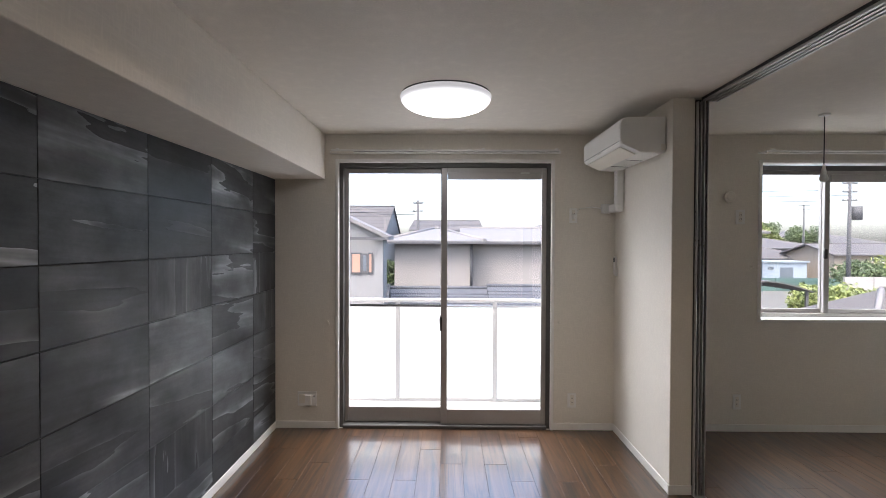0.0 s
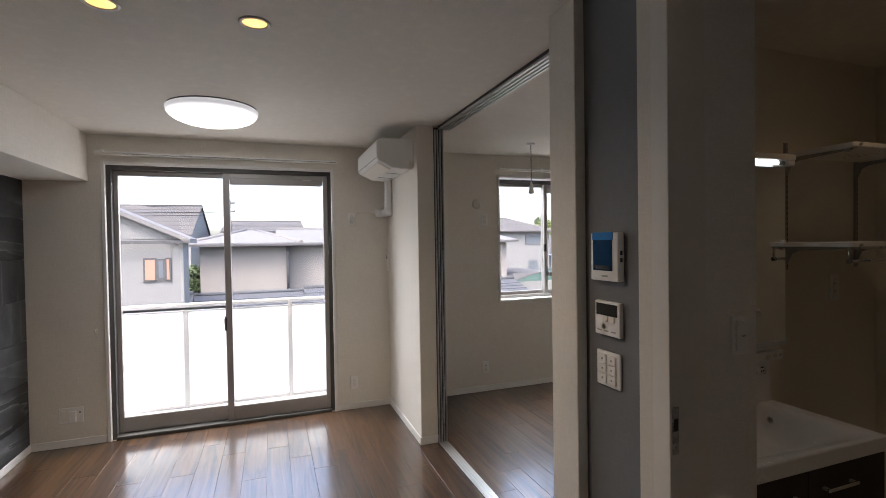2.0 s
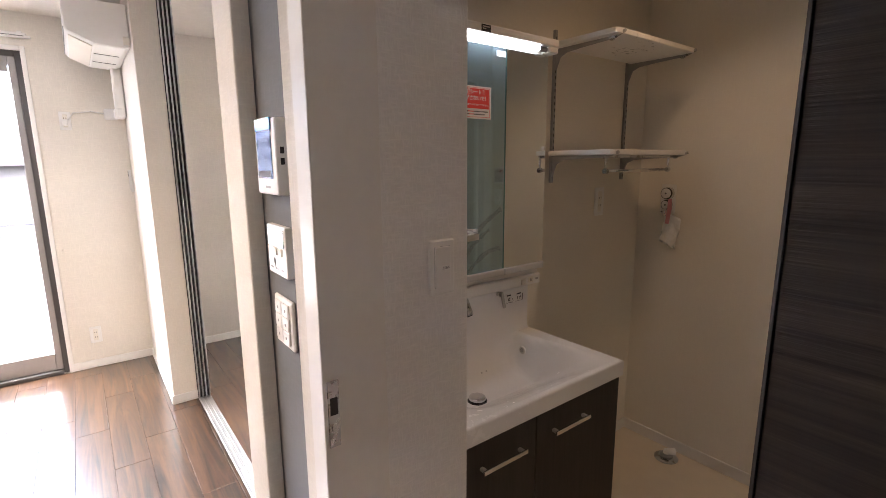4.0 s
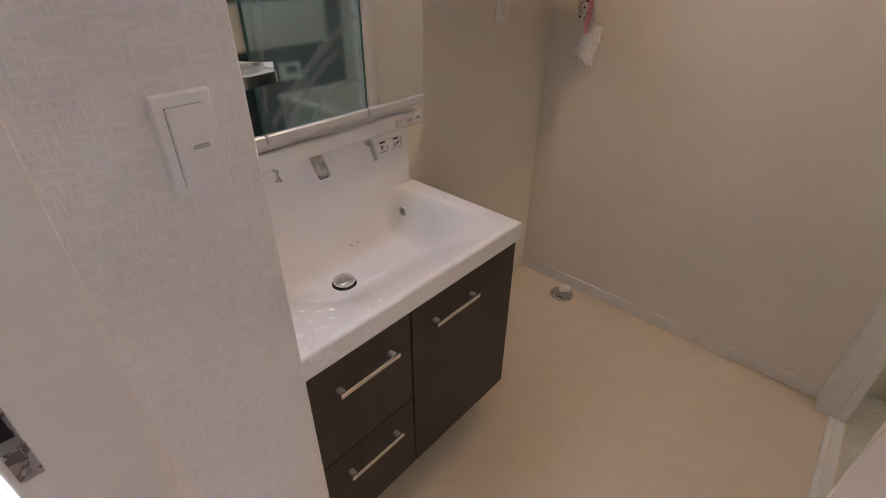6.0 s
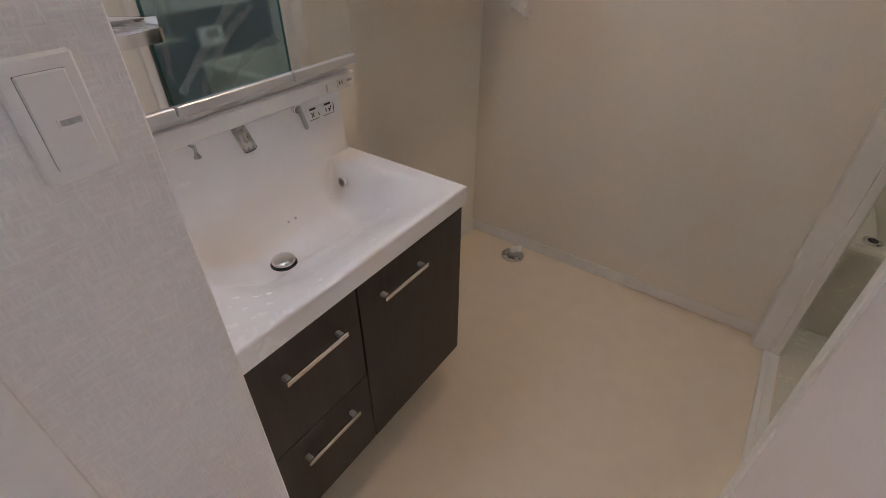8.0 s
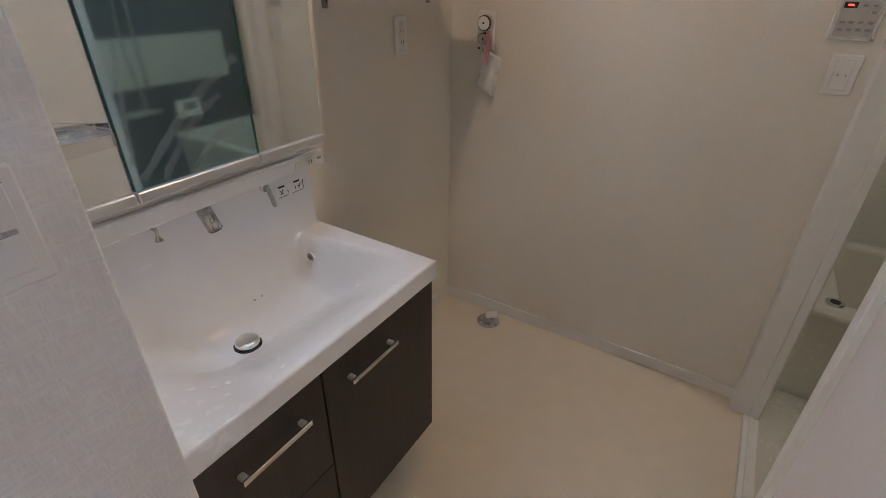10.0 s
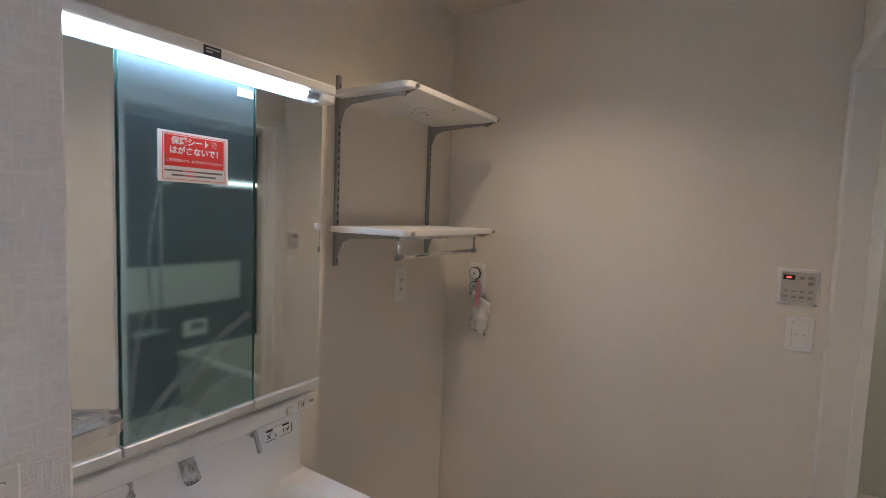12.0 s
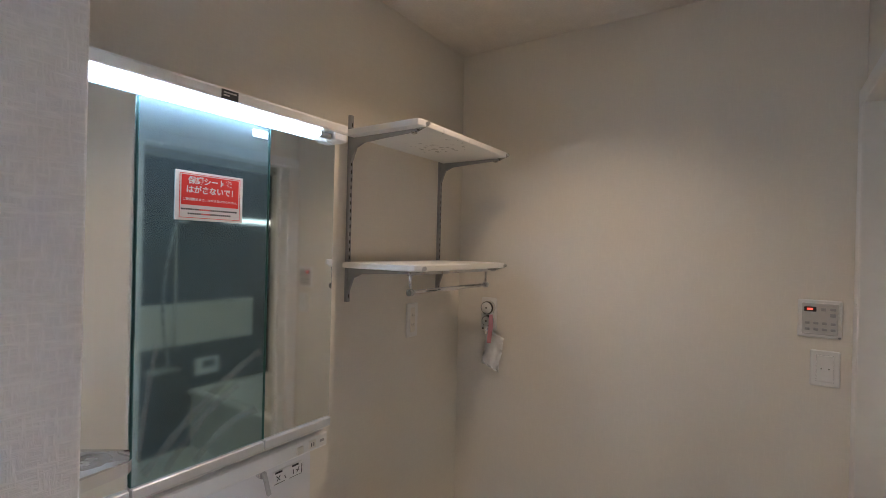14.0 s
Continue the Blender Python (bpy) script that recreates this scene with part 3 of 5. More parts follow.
solid("ac_cord", tube([(0.985, WY - 0.012, 1.80), (0.90, WY - 0.008, 1.815), (0.80, WY - 0.008, 1.800), (0.765, WY - 0.012, 1.75), (0.755, WY - 0.015, 1.72)], 0.004), PLASTIC, "thin white power cord of the air conditioner", "cord")


def wall_plate(name, u0, u1, z0, z1, plane, at_, label, category, inserts, mat=PLASTIC, holes=BLACK, group=""):
    """A plate on a wall. plane: 'n' faces -y, 'e' faces -x. inserts: rows of (u0, u1, z0, z1, proud, kind, name)."""
    def b(a0, a1, c0, c1, d0, d1, bev):
        if plane == "n":
            return box(a0, at_ - d1, c0, a1, at_ - d0, c1, bev)
        return box(at_ - d1, a0, c0, at_ - d0, a1, c1, bev)
    centre = ((u0 + u1) / 2, at_, z0) if plane == "n" else (at_, (u0 + u1) / 2, z0)
    ob = thing(name, centre, label, category, group)
    part("plate", b(u0, u1, z0, z1, 0.0, 0.008, 0.003), mat, ob)
    for a0, a1, c0, c1, proud, mt, nm in inserts:
        part(nm, b(a0, a1, c0, c1, 0.006, 0.008 + proud, min(0.0015, (a1 - a0) / 4, (c1 - c0) / 4)), mt, ob)
    return ob


def socket_plate(u0, u1, z0, z1, plane, at_, label, group="wall sockets"):
    um, w = (u0 + u1) / 2, u1 - u0
    ins = [(um - w * 0.20, um + w * 0.20, z0 + 0.018, z1 - 0.018, 0.002, PLASTIC_WARM, "insert")]
    for k in range(2):
        zc = z0 + (z1 - z0) * (0.36 + 0.28 * k)
        for d in (-0.006, 0.006):
            ins.append((um + d - 0.0012, um + d + 0.0012, zc - 0.005, zc + 0.005, 0.0026, BLACK, "slot"))
    return wall_plate("wall_socket", u0, u1, z0, z1, plane, at_, label, "socket", ins, group=group)


socket_plate(0.716, 0.786, 0.185, 0.305, "n", WY, "white double wall socket above the baseboard")
socket_plate(2.050, 2.116, 0.180, 0.302, "n", WY, "white double wall socket above the baseboard")
socket_plate(2.055, 2.128, 1.680, 1.796, "n", WY, "white air conditioner socket high on the bedroom wall")
socket_plate(0.720, 0.784, 1.686, 1.806, "n", WY, "white air conditioner socket with a plug and cord")
solid("power_plug", box(0.735, WY - 0.04, 1.715, 0.765, WY - 0.008, 1.755, 0.005), PLASTIC, "white power plug in the wall socket", "plug")
socket_plate(2.661, 2.729, 1.207, 1.337, "n", MY, "white washing machine socket with earth terminal", "washroom sockets")
wall_plate("media_outlet", -1.488, -1.330, 0.182, 0.302, "n", WY, "white wide media outlet with a protruding adapter", "socket",
           [(-1.475, -1.425, 0.205, 0.280, 0.002, PLASTIC_WARM, "socket_insert"), (-1.418, -1.372, 0.196, 0.276, 0.028, PLASTIC, "adapter"),
            (-1.358, -1.344, 0.255, 0.270, 0.003, PLASTIC_GREY, "jack")])
rc = thing("remote_control", (1.07, 3.845, 1.26), "slim white remote control in a wall holder", "remote control")
part("holder", box(1.076, 3.822, 1.262, RX, 3.868, 1.335, 0.003), PLASTIC, rc)
part("body", box(1.066, 3.826, 1.272, 1.082, 3.864, 1.418, 0.004, 2), PLASTIC, rc)
part("display", box(1.0645, 3.831, 1.372, 1.067, 3.859, 1.408), LCD, rc)
vn = thing("air_vent", (2.007, WY, 1.85), "round white air vent cover on the wall", "vent")
part("ring", lathe([(0.048, 0.0), (0.048, 0.006), (0.042, 0.012), (0.034, 0.012)], (2.007, WY, 1.898), "y"), PLASTIC_WARM, vn)
part("disc", lathe([(0.030, 0.0), (0.030, 0.014), (0.024, 0.017)], (2.007, WY, 1.898), "y"), PLASTIC_WARM, vn)


def tieback(x, z):
    t = thing("tieback_hook", (x, WY, z), "small white curtain tieback hook", "hook", "tieback hooks")
    part("base", box(x - 0.008, WY - 0.005, z - 0.02, x + 0.008, WY, z + 0.02, 0.002), PLASTIC_WARM, t)
    part("hook", tube([(x, WY - 0.004, z + 0.008), (x, WY - 0.028, z + 0.002), (x, WY - 0.030, z + 0.018)], 0.0035), PLASTIC_WARM, t)


for x, z in ((-1.235, 0.87), (0.635, 0.87), (2.185, 1.335), (3.66, 1.335)):
    tieback(x, z)

# ---- ceiling lights ----
cl = thing("ceiling_light", (-0.275, 2.86, 2.29), "round white dome ceiling light, switched on", "ceiling light")
# base ring coloured dark for the shadow line between dome and ceiling
part("base", lathe([(0.255, 0.0), (0.262, 0.003), (0.262, 0.0085)], (-0.275, 2.86, 2.391), segs=56), ALU_DARK, cl)
prof = [(0.001, -0.104)] + [(0.266 * math.sin(a), -0.020 - 0.084 * math.cos(a)) for a in (0.2, 0.4, 0.6, 0.8, 1.0, 1.2, 1.4, 1.5)] + [(0.268, -0.014), (0.268, -0.004), (0.262, 0.0)]
part("dome", lathe(prof, (-0.275, 2.86, 2.391), segs=64), LAMPGLOW, cl, "glowing white acrylic dome")


def downlight(x, y):
    d = thing("downlight", (x, y, 2.38), "small recessed downlight glowing warm", "downlight", "downlights")
    part("trim_ring", lathe([(0.058, 0.0), (0.060, -0.004), (0.048, -0.006), (0.046, -0.001)], (x, y, CZ)), PLASTIC, d)
    part("lamp", lathe([(0.046, 0.0), (0.040, -0.002), (0.001, -0.003)], (x, y, CZ - 0.001)), WARMGLOW, d, "glowing warm lamp face")


for x, y in ((-0.50, 1.53), (0.01, 1.53), (2.342, 0.468)):
    downlight(x, y)
pl = thing("pendant_socket", (2.28, 3.29, 1.95), "bare pendant cord with wrapped white lampholder", "pendant lamp")
part("ceiling_cap", lathe([(0.034, 0.0), (0.034, -0.008), (0.02, -0.014)], (2.28, 3.29, CZ)), PLASTIC, pl)
part("cord", cyl((2.28, 3.29, 2.03), (2.28, 3.29, 2.39), 0.0035, 8), BLACK, pl)
hd = part("holder", lathe([(0.006, 0.075), (0.012, 0.05), (0.016, 0.02), (0.027, -0.015), (0.022, -0.035), (0.010, -0.042)], (2.28, 3.29, 1.985), segs=7), PLASTIC, pl, "white lampholder wrapped in plastic")
part("wrap_corner", prism([(2.250, 1.955), (2.262, 1.99), (2.272, 1.958), (2.290, 1.945), (2.312, 1.960), (2.300, 1.975), (2.296, 2.02), (2.268, 2.02)], "y", 3.283, 3.297), PLANT_BAG, hd)
cf = thing("ceiling_hook_bar", (2.45, 2.63, 2.38), "short dark twin-bar fitting on the bedroom ceiling", "fitting")
part("bar", box(2.40, 2.600, 2.378, 2.51, 2.612, 2.388, 0.003), ALU_DARK, cf)
part("bar", box(2.40, 2.650, 2.378, 2.52, 2.662, 2.388, 0.003), ALU_DARK, cf)
part("base", box(2.41, 2.606, 2.387, 2.50, 2.656, CZ, 0.003), PLASTIC_WARM, cf)

# ---- intercom, heater panel, switches ----
NX = 1.128
ic = thing("intercom", (1.115, 0.83, 1.385), "white video intercom with blue protective film strip", "intercom")
part("body", box(NX - 0.026, 0.765, 1.390, NX, 0.903, 1.552, 0.004, 2), PLASTIC, ic)
part("screen", box(NX - 0.0275, 0.792, 1.425, NX - 0.025, 0.888, 1.530), SCREEN, ic, "dark blue glass screen")
part("film_strip", box(NX - 0.0290, 0.788, 1.528, NX - 0.0262, 0.890, 1.5535), BLUEFILM, ic, "blue protective film")
part("buttons", box(NX - 0.0285, 0.80, 1.428, NX - 0.027, 0.88, 1.442), BLACK, ic)
part("maker_mark", box(NX - 0.0266, 0.815, 1.404, NX - 0.0258, 0.845, 1.409), PLASTIC_GREY, ic)
for z in (1.455, 1.478):
    part("side_button", box(NX - 0.017, 0.763, z, NX - 0.009, 0.7655, z + 0.014), BLACK, ic)
hp = thing("heater_controller", (1.115, 0.835, 1.22), "white water heater controller with dark display", "controller")
part("body", box(NX - 0.017, 0.770, 1.204, NX, 0.895, 1.320, 0.004, 2), PLASTIC, hp)
part("display", box(NX - 0.0185, 0.782, 1.272, NX - 0.016, 0.885, 1.312), BLACKGLASS, hp)
for k in range(2):
    part("button", box(NX - 0.020, 0.795 + k * 0.033, 1.252, NX - 0.016, 0.818 + k * 0.033, 1.270, 0.001), PLASTIC_WARM, hp)
part("round_button", lathe([(0.009, 0.0), (0.009, 0.003), (0.007, 0.004)], (NX - 0.017, 0.848, 1.234), "x", 16), PLASTIC_WARM, hp)
for k in range(3):
    part("mark", box(NX - 0.0176, 0.79 + k * 0.035, 1.218, NX - 0.0168, 0.812 + k * 0.035, 1.222), PLASTIC_GREY, hp)
sp = thing("switch_panel", (1.115, 0.84, 1.023), "white six-rocker light switch panel", "light switch")
part("plate", box(NX - 0.009, 0.780, 1.028, NX, 0.898, 1.148, 0.003), PLASTIC, sp)
for c in range(2):
    for r in range(3):
        y0, z0 = 0.798 + c * 0.046, 1.040 + r * 0.033
        rk = part("rocker", box(NX - 0.014, y0, z0, NX - 0.007, y0 + 0.040, z0 + 0.031, 0.002), PLASTIC, sp)
        part("indicator", box(NX - 0.0148, y0 + 0.016, z0 + 0.012, NX - 0.0136, y0 + 0.022, z0 + 0.018), PLASTIC_GREY, rk)
st = thing("strike_plate", (1.102, JY, 0.93), "steel door strike plate set in the jamb", "strike plate")
part("plate", box(1.090, JY - 0.0022, 0.926, 1.113, JY + 0.002, 1.060, 0.001), STEEL, st)
part("latch_hole", box(1.094, JY - 0.003, 0.992, 1.109, JY + 0.001, 1.027), BLACK, st)
for z in (0.936, 1.048):
    part("screw", lathe([(0.004, 0.0), (0.004, 0.0012)], (1.1015, JY - 0.0022, z), "y", 12), STEEL, st)
part("adjuster", box(1.096, JY - 0.003, 0.960, 1.107, JY, 0.974, 0.0005), STEEL, st)

# ---- dark sliding door ----
dd = thing("door_1", (1.13, -0.52, 0.0), "dark wood-grain sliding door pushed open", "door", kind="structure")
part("door_leaf", box(1.112, -0.93, 0.008, 1.147, -0.1405, DOORH - 0.005, 0.002), DOORWOOD, dd)
part("edge_band", box(1.1105, -0.141, 0.01, 1.1485, -0.139, DOORH - 0.006), ALU_DARK, dd)
part("finger_pull", box(1.110, -0.226, 0.93, 1.1125, -0.186, 1.07, 0.001), STEEL, dd)

# ---- vanity ----
VX0, VX1, VF, VT = 1.448, 2.184, 0.598, 0.788
VB = 0.734         # underside of the counter
BASE = 0.176       # underside of the cabinet


def smooth(t):
    t = max(0.0, min(1.0, t))
    return t * t * (3 - 2 * t)


def basin_mesh():
    """Counter with the bowl drawn down towards the drain, and the rounded rise into the splash back."""
    b = bmesh.new()
    nx, n0, n1 = 72, 48, 16
    depths = [VF + (0.90 - VF) * j / n0 for j in range(n0)] + [0.90 + 0.125 * math.sin(math.pi / 2 * j / n1) for j in range(n1 + 1)]
    ny = len(depths) - 1
    rows = []
    for y in depths:
        row = []
        for i in range(nx + 1):
            x = VX0 + (VX1 - VX0) * i / nx
            edge = 2.098 + 0.05 * max(0.0, min(1.0, (0.966 - y) / 0.33))
            right = math.sin(math.pi / 2 * max(0.0, min(1.0, (edge - x) / (0.075 + 0.10 * smooth((0.92 - y) / 0.28)))))
            left = smooth((x - 1.458) / 0.27)
            run = max(0.0, min(1.0, (y - 0.616) / 0.245))
            front = 0.65 * run + 0.35 * smooth(run)
            back = 1.0 if y < 0.90 else math.sqrt(max(0.0, 1 - ((y - 0.90) / 0.125) ** 2))
            z = VT - 0.140 * right * left * front * back
            row.append(b.verts.new((x, y, z)))
        rows.append(row)
    for j in range(ny):
        for i in range(nx):
            b.faces.new((rows[j][i], rows[j][i + 1], rows[j + 1][i + 1], rows[j + 1][i])).smooth = True
    rim = [rows[j][0] for j in range(6, 0, -1)] + rows[0][:] + [rows[j][nx] for j in range(1, ny + 1)]
    low = [b.verts.new((v.co.x, v.co.y, VB)) for v in rim]
    for k in range(len(rim) - 1):
        b.faces.new((low[k], low[k + 1], rim[k + 1], rim[k]))
    bmesh.ops.recalc_face_normals(b, faces=b.faces[:])
    edges = [e for e in b.edges if all(v in set(rim) for v in e.verts)]
    bmesh.ops.bevel(b, geom=edges, offset=0.006, segments=3, affect="EDGES", profile=0.5)
    return b


va = thing("washbasin_cabinet", (1.80, 0.83, 0.0), "white washbasin on a dark wood-grain cabinet", "washbasin")
part("side_panel", box(2.147, 0.620, BASE + 0.002, 2.162, 1.07, VB), CABWOOD, va)
part("side_panel", box(1.450, 0.630, BASE + 0.002, 1.465, 1.07, VB), CABWOOD, va)
part("bottom_panel", box(1.466, 0.620, BASE + 0.002, 2.146, 1.07, BASE + 0.018), CABWOOD, va)
part("toe_kick", box(1.452, 0.74, 0.0, 2.145, 1.07, BASE + 0.001), CABWOOD, va)
basin = part("basin", basin_mesh(), CERAMIC, va, "glossy white moulded basin top")
fronts = (("drawer", 1.449, 1.7455, 0.450, 0.730, 1.523, 1.690, 0.656), ("drawer", 1.449, 1.7455, BASE, 0.446, 1.522, 1.689, 0.376),
          ("cabinet_door", 1.7495, 2.164, BASE, 0.730, 1.814, 1.979, 0.661))
for nm, x0, x1, z0, z1, h0, h1, hz in fronts:
    d = part(nm, box(x0, 0.600, z0, x1, 0.619, z1, 0.0015), CABWOOD, va)
    hb = box(h0, 0.576, hz - 0.0065, h1, 0.582, hz + 0.0065, 0.0015)
    part("handle", hb, CHROME, d, "chrome bar handle")
    for hx in (h0 + 0.004, h1 - 0.020):
        part("handle_post", box(hx, 0.581, hz - 0.0055, hx + 0.014, 0.602, hz + 0.0055, 0.003), GREYMETAL, d, "dark grey handle post")
# the splash back, its foot flaring out into the counter's corner
flare = [(2.184, 0.786), (2.176, 0.788), (2.170, 0.793), (2.166, 0.802), (2.164, 0.818), (2.162, 0.984), (VX0, 0.984), (VX0, 0.70), (2.184, 0.70)]
part("splashback", prism(flare, "y", 1.0255, 1.075), CERAMIC, va)
drain = part("drain_plug", lathe([(0.030, -0.010), (0.030, 0.0), (0.027, 0.004), (0.018, 0.006), (0.001, 0.0065)], (1.778, 0.893, 0.660), segs=32), CHROME, basin, "round chrome drain plug")
part("drain_seat", lathe([(0.034, -0.006), (0.034, 0.0008), (0.030, 0.0008)], (1.778, 0.893, 0.6495), segs=32), BLACK, drain)
ov = part("overflow_ring", lathe([(0.0145, -0.006), (0.0145, 0.002), (0.009, 0.0032)], (2.070, 0.957, 0.737), "x", 24), PLASTIC, basin, "white overflow ring")
part("overflow_hole", lathe([(0.0085, -0.006), (0.0085, -0.0038)], (2.070, 0.957, 0.737), "x", 16), GREYMETAL, ov)
for kx in (1.878, 1.902):
    part("overflow_screw", lathe([(0.0035, -0.002), (0.0035, 0.001), (0.002, 0.002)], (kx, 0.982, 0.688), "y", 12), CHROME, basin)
sq = part("faucet_spout", cyl((1.825, 1.026, 0.972), (1.833, 1.004, 0.914), 0.0175, 28), STEEL, va, "short chrome wall spout")
part("outlet", cyl((1.8331, 1.0037, 0.9136), (1.8334, 1.0029, 0.9114), 0.0145, 20), BLACK, sq)
lv = part("mixer_lever", cyl((1.996, 1.03, 0.962), (1.996, 1.010, 0.962), 0.009, 20), CHROME, va)
part("lever_arm", prism([(1.990, 0.972), (1.999, 0.974), (2.016, 0.910), (2.007, 0.907)], "y", 0.998, 1.008, bevel=0.0015), STEEL, lv)
hk = part("plug_knob", lathe([(0.003, 0.016), (0.0035, 0.0), (0.008, -0.012), (0.009, -0.014)], (1.703, 1.006, 0.956), "z", 16), STEEL, va)
part("knob_stem", cyl((1.703, 1.030, 0.966), (1.703, 1.004, 0.966), 0.0035, 8), STEEL, hk)
lb = part("operation_label", box(2.036, 1.0232, 0.913, 2.134, 1.0252, 0.949), WHITEPRINT, va, "printed operating label")
for a, b_, c, d in ((2.044, 2.066, 0.942, 0.947), (2.098, 2.120, 0.942, 0.947), (2.042, 2.075, 0.9145, 0.916), (2.090, 2.130, 0.9145, 0.9155), (2.130, 2.132, 0.916, 0.942)):
    part("print", box(a, 1.0224, c, b_, 1.0234, d), INK, lb)
for pts in (((2.048, 0.936), (2.060, 0.922)), ((2.050, 0.922), (2.060, 0.936)), ((2.074, 0.930), (2.078, 0.921)), ((2.102, 0.934), (2.104, 0.922)), ((2.114, 0.922), (2.122, 0.936)), ((2.111, 0.930), (2.121, 0.928))):
    (a, c), (b_, d) = pts
    part("print", cyl((a, 1.0231, c), (b_, 1.0231, d), 0.0012, 6), INK, lb)
part("print", tube([(2.012, 1.0245, 0.988), (2.018, 1.0245, 0.981), (2.026, 1.0245, 0.979)], 0.001, segs=6), INK, va)

# ---- mirror cabinet ----
mc = thing("mirror_cabinet", (1.82, 1.03, 1.0), "three-door mirror cabinet with light tube along the top", "mirror cabinet")
MF = 0.960         # face of the mirrors
part("body", box(VX0, MF + 0.012, 1.060, 2.169, MY, 1.830, 0.002), PLASTIC, mc)
for nm, x0, x1, mt in (("mirror_door", VX0, 1.6635, MIRROR), ("mirror_door", 1.6685, 1.9555, MIRROR_FILM), ("mirror_door", 1.9595, 2.168, MIRROR)):
    d = part(nm, box(x0, MF + 0.001, 1.0775, x1, MF + 0.0115, 1.828), EDGE, mc)
    part("mirror_glass", box(x0 + 0.0012, MF, 1.078, x1 - 0.0012, MF + 0.001, 1.8275), mt, d, "mirror under wrinkled protective film" if mt is MIRROR_FILM else "clear mirror glass")
    part("grip_rail", box(x0, MF - 0.009, 1.054, x1, MF + 0.0115, 1.077, 0.002), GRIP, d, "silver aluminium grip rail")
part("ledge", box(VX0, 0.998, 1.026, 2.185, MY, 1.0585, 0.002), PLASTIC, mc)
ss = part("socket_strip", box(VX0, 0.982, 0.985, 2.186, MY, 1.0255, 0.004), PLASTIC, mc)
part("switch", box(2.078, 0.977, 0.992, 2.098, 0.983, 1.012, 0.001), PLASTIC_WARM, ss)
part("socket", box(2.118, 0.9795, 0.994, 2.142, 0.9825, 1.016, 0.001), PLASTIC_WARM, ss)
for x in (2.125, 2.133):
    part("slot", box(x, 0.9788, 1.000, x + 0.002, 0.9800, 1.010), BLACK, ss)
part("mark", box(2.158, 0.9812, 1.002, 2.173, 0.9824, 1.009), PLASTIC_GREY, ss)
hood = part("light_hood", box(VX0, 0.920, 1.853, 2.180, MY, 1.880, 0.006, 2), PLASTIC, mc)
part("light_back", box(VX0, 0.962, 1.8305, 2.172, MY, 1.8535), PLASTIC, mc)
part("end_block", box(2.130, 0.922, 1.832, 2.178, 0.962, 1.854, 0.004), PLASTIC, hood)
part("light_tube", cyl((1.449, 0.940, 1.843), (2.092, 0.940, 1.843), 0.0075, 16), TUBEGLOW, mc, "glowing white light tube")
part("tube_end", cyl((2.092, 0.940, 1.843), (2.130, 0.940, 1.843), 0.0085, 16), PLASTIC_GREY, mc)
hl = part("hood_label", box(1.809, 0.9185, 1.855, 1.847, 0.9205, 1.875), INK, hood, "small dark printed label")
for z, w in ((1.869, 0.030), (1.863, 0.014)):
    part("print", box(1.813, 0.9178, z - 0.0015, 1.813 + w, 0.9186, z + 0.0015), FACE_GREY, hl)
cn = part("corner_label", box(1.912, MF - 0.0018, 1.800, 1.952, MF, 1.818), WHITEPRINT, mc)
for z in (1.805, 1.810):
    part("print", box(1.918, MF - 0.0024, z, 1.946, MF - 0.0017, z + 0.0018), PLASTIC_GREY, cn)
part("door_clip", box(2.148, MF - 0.007, 1.498, 2.163, MF, 1.512, 0.001), PLASTIC, mc)


def lettering(text, size, place, turn, material, parent, name="lettering", weight=0.0):
    """Words cut from the built-in font, as a thin mesh."""
    cu = bpy.data.curves.new("text", "FONT")
    cu.body, cu.size, cu.align_x, cu.align_y, cu.extrude = text, size, "CENTER", "CENTER", 0.0001
    cu.offset = weight
    tmp = bpy.data.objects.new("text", cu)
    scene.collection.objects.link(tmp)
    me = bpy.data.meshes.new_from_object(tmp.evaluated_get(bpy.context.evaluated_depsgraph_get()))
    bpy.data.objects.remove(tmp)
    bm = bmesh.new()
    bm.from_mesh(me)
    bm.transform(Matrix.Translation(place) @ turn)
    bpy.data.meshes.remove(me)
    if not bm.verts:
        bm = box(place[0] - 0.01, place[1] - 0.0001, place[2] - 0.001, place[0] + 0.01, place[1] + 0.0001, place[2] + 0.001, bm=bm)
    return part(name, bm, material, parent)


FACE_SOUTH = Matrix.Rotation(radians(90), 4, "X")
nt_ = thing("notice_sticker", (1.8125, MF - 0.002, 1.596), "red and white notice sticker on the filmed mirror", "sticker")
part("card", box(1.738, MF - 0.0024, 1.596, 1.8875, MF - 0.0004, 1.698), WHITEPRINT, nt_)
for b4 in ((1.746, 1.601, 1.881, 1.602), (1.746, 1.692, 1.881, 1.693), (1.746, 1.602, 1.747, 1.692), (1.880, 1.602, 1.881, 1.692)):
    part("border_line", box(b4[0], MF - 0.0028, b4[1], b4[2], MF - 0.0022, b4[3]), RED, nt_)
part("red_field", box(1.750, MF - 0.0032, 1.628, 1.877, MF - 0.0023, 1.690), RED, nt_)
lettering("保護シートを", 0.0165, (1.8125, MF - 0.0033, 1.6785), FACE_SOUTH, WHITEPRINT, nt_, weight=0.0005)
lettering("はがさないで！", 0.0165, (1.8165, MF - 0.0033, 1.6595), FACE_SOUTH, WHITEPRINT, nt_, weight=0.0005)
lettering("ご使用開始まで、はがさないでください。", 0.0066, (1.8150, MF - 0.0033, 1.6395), FACE_SOUTH, WHITEPRINT, nt_, weight=0.0001)
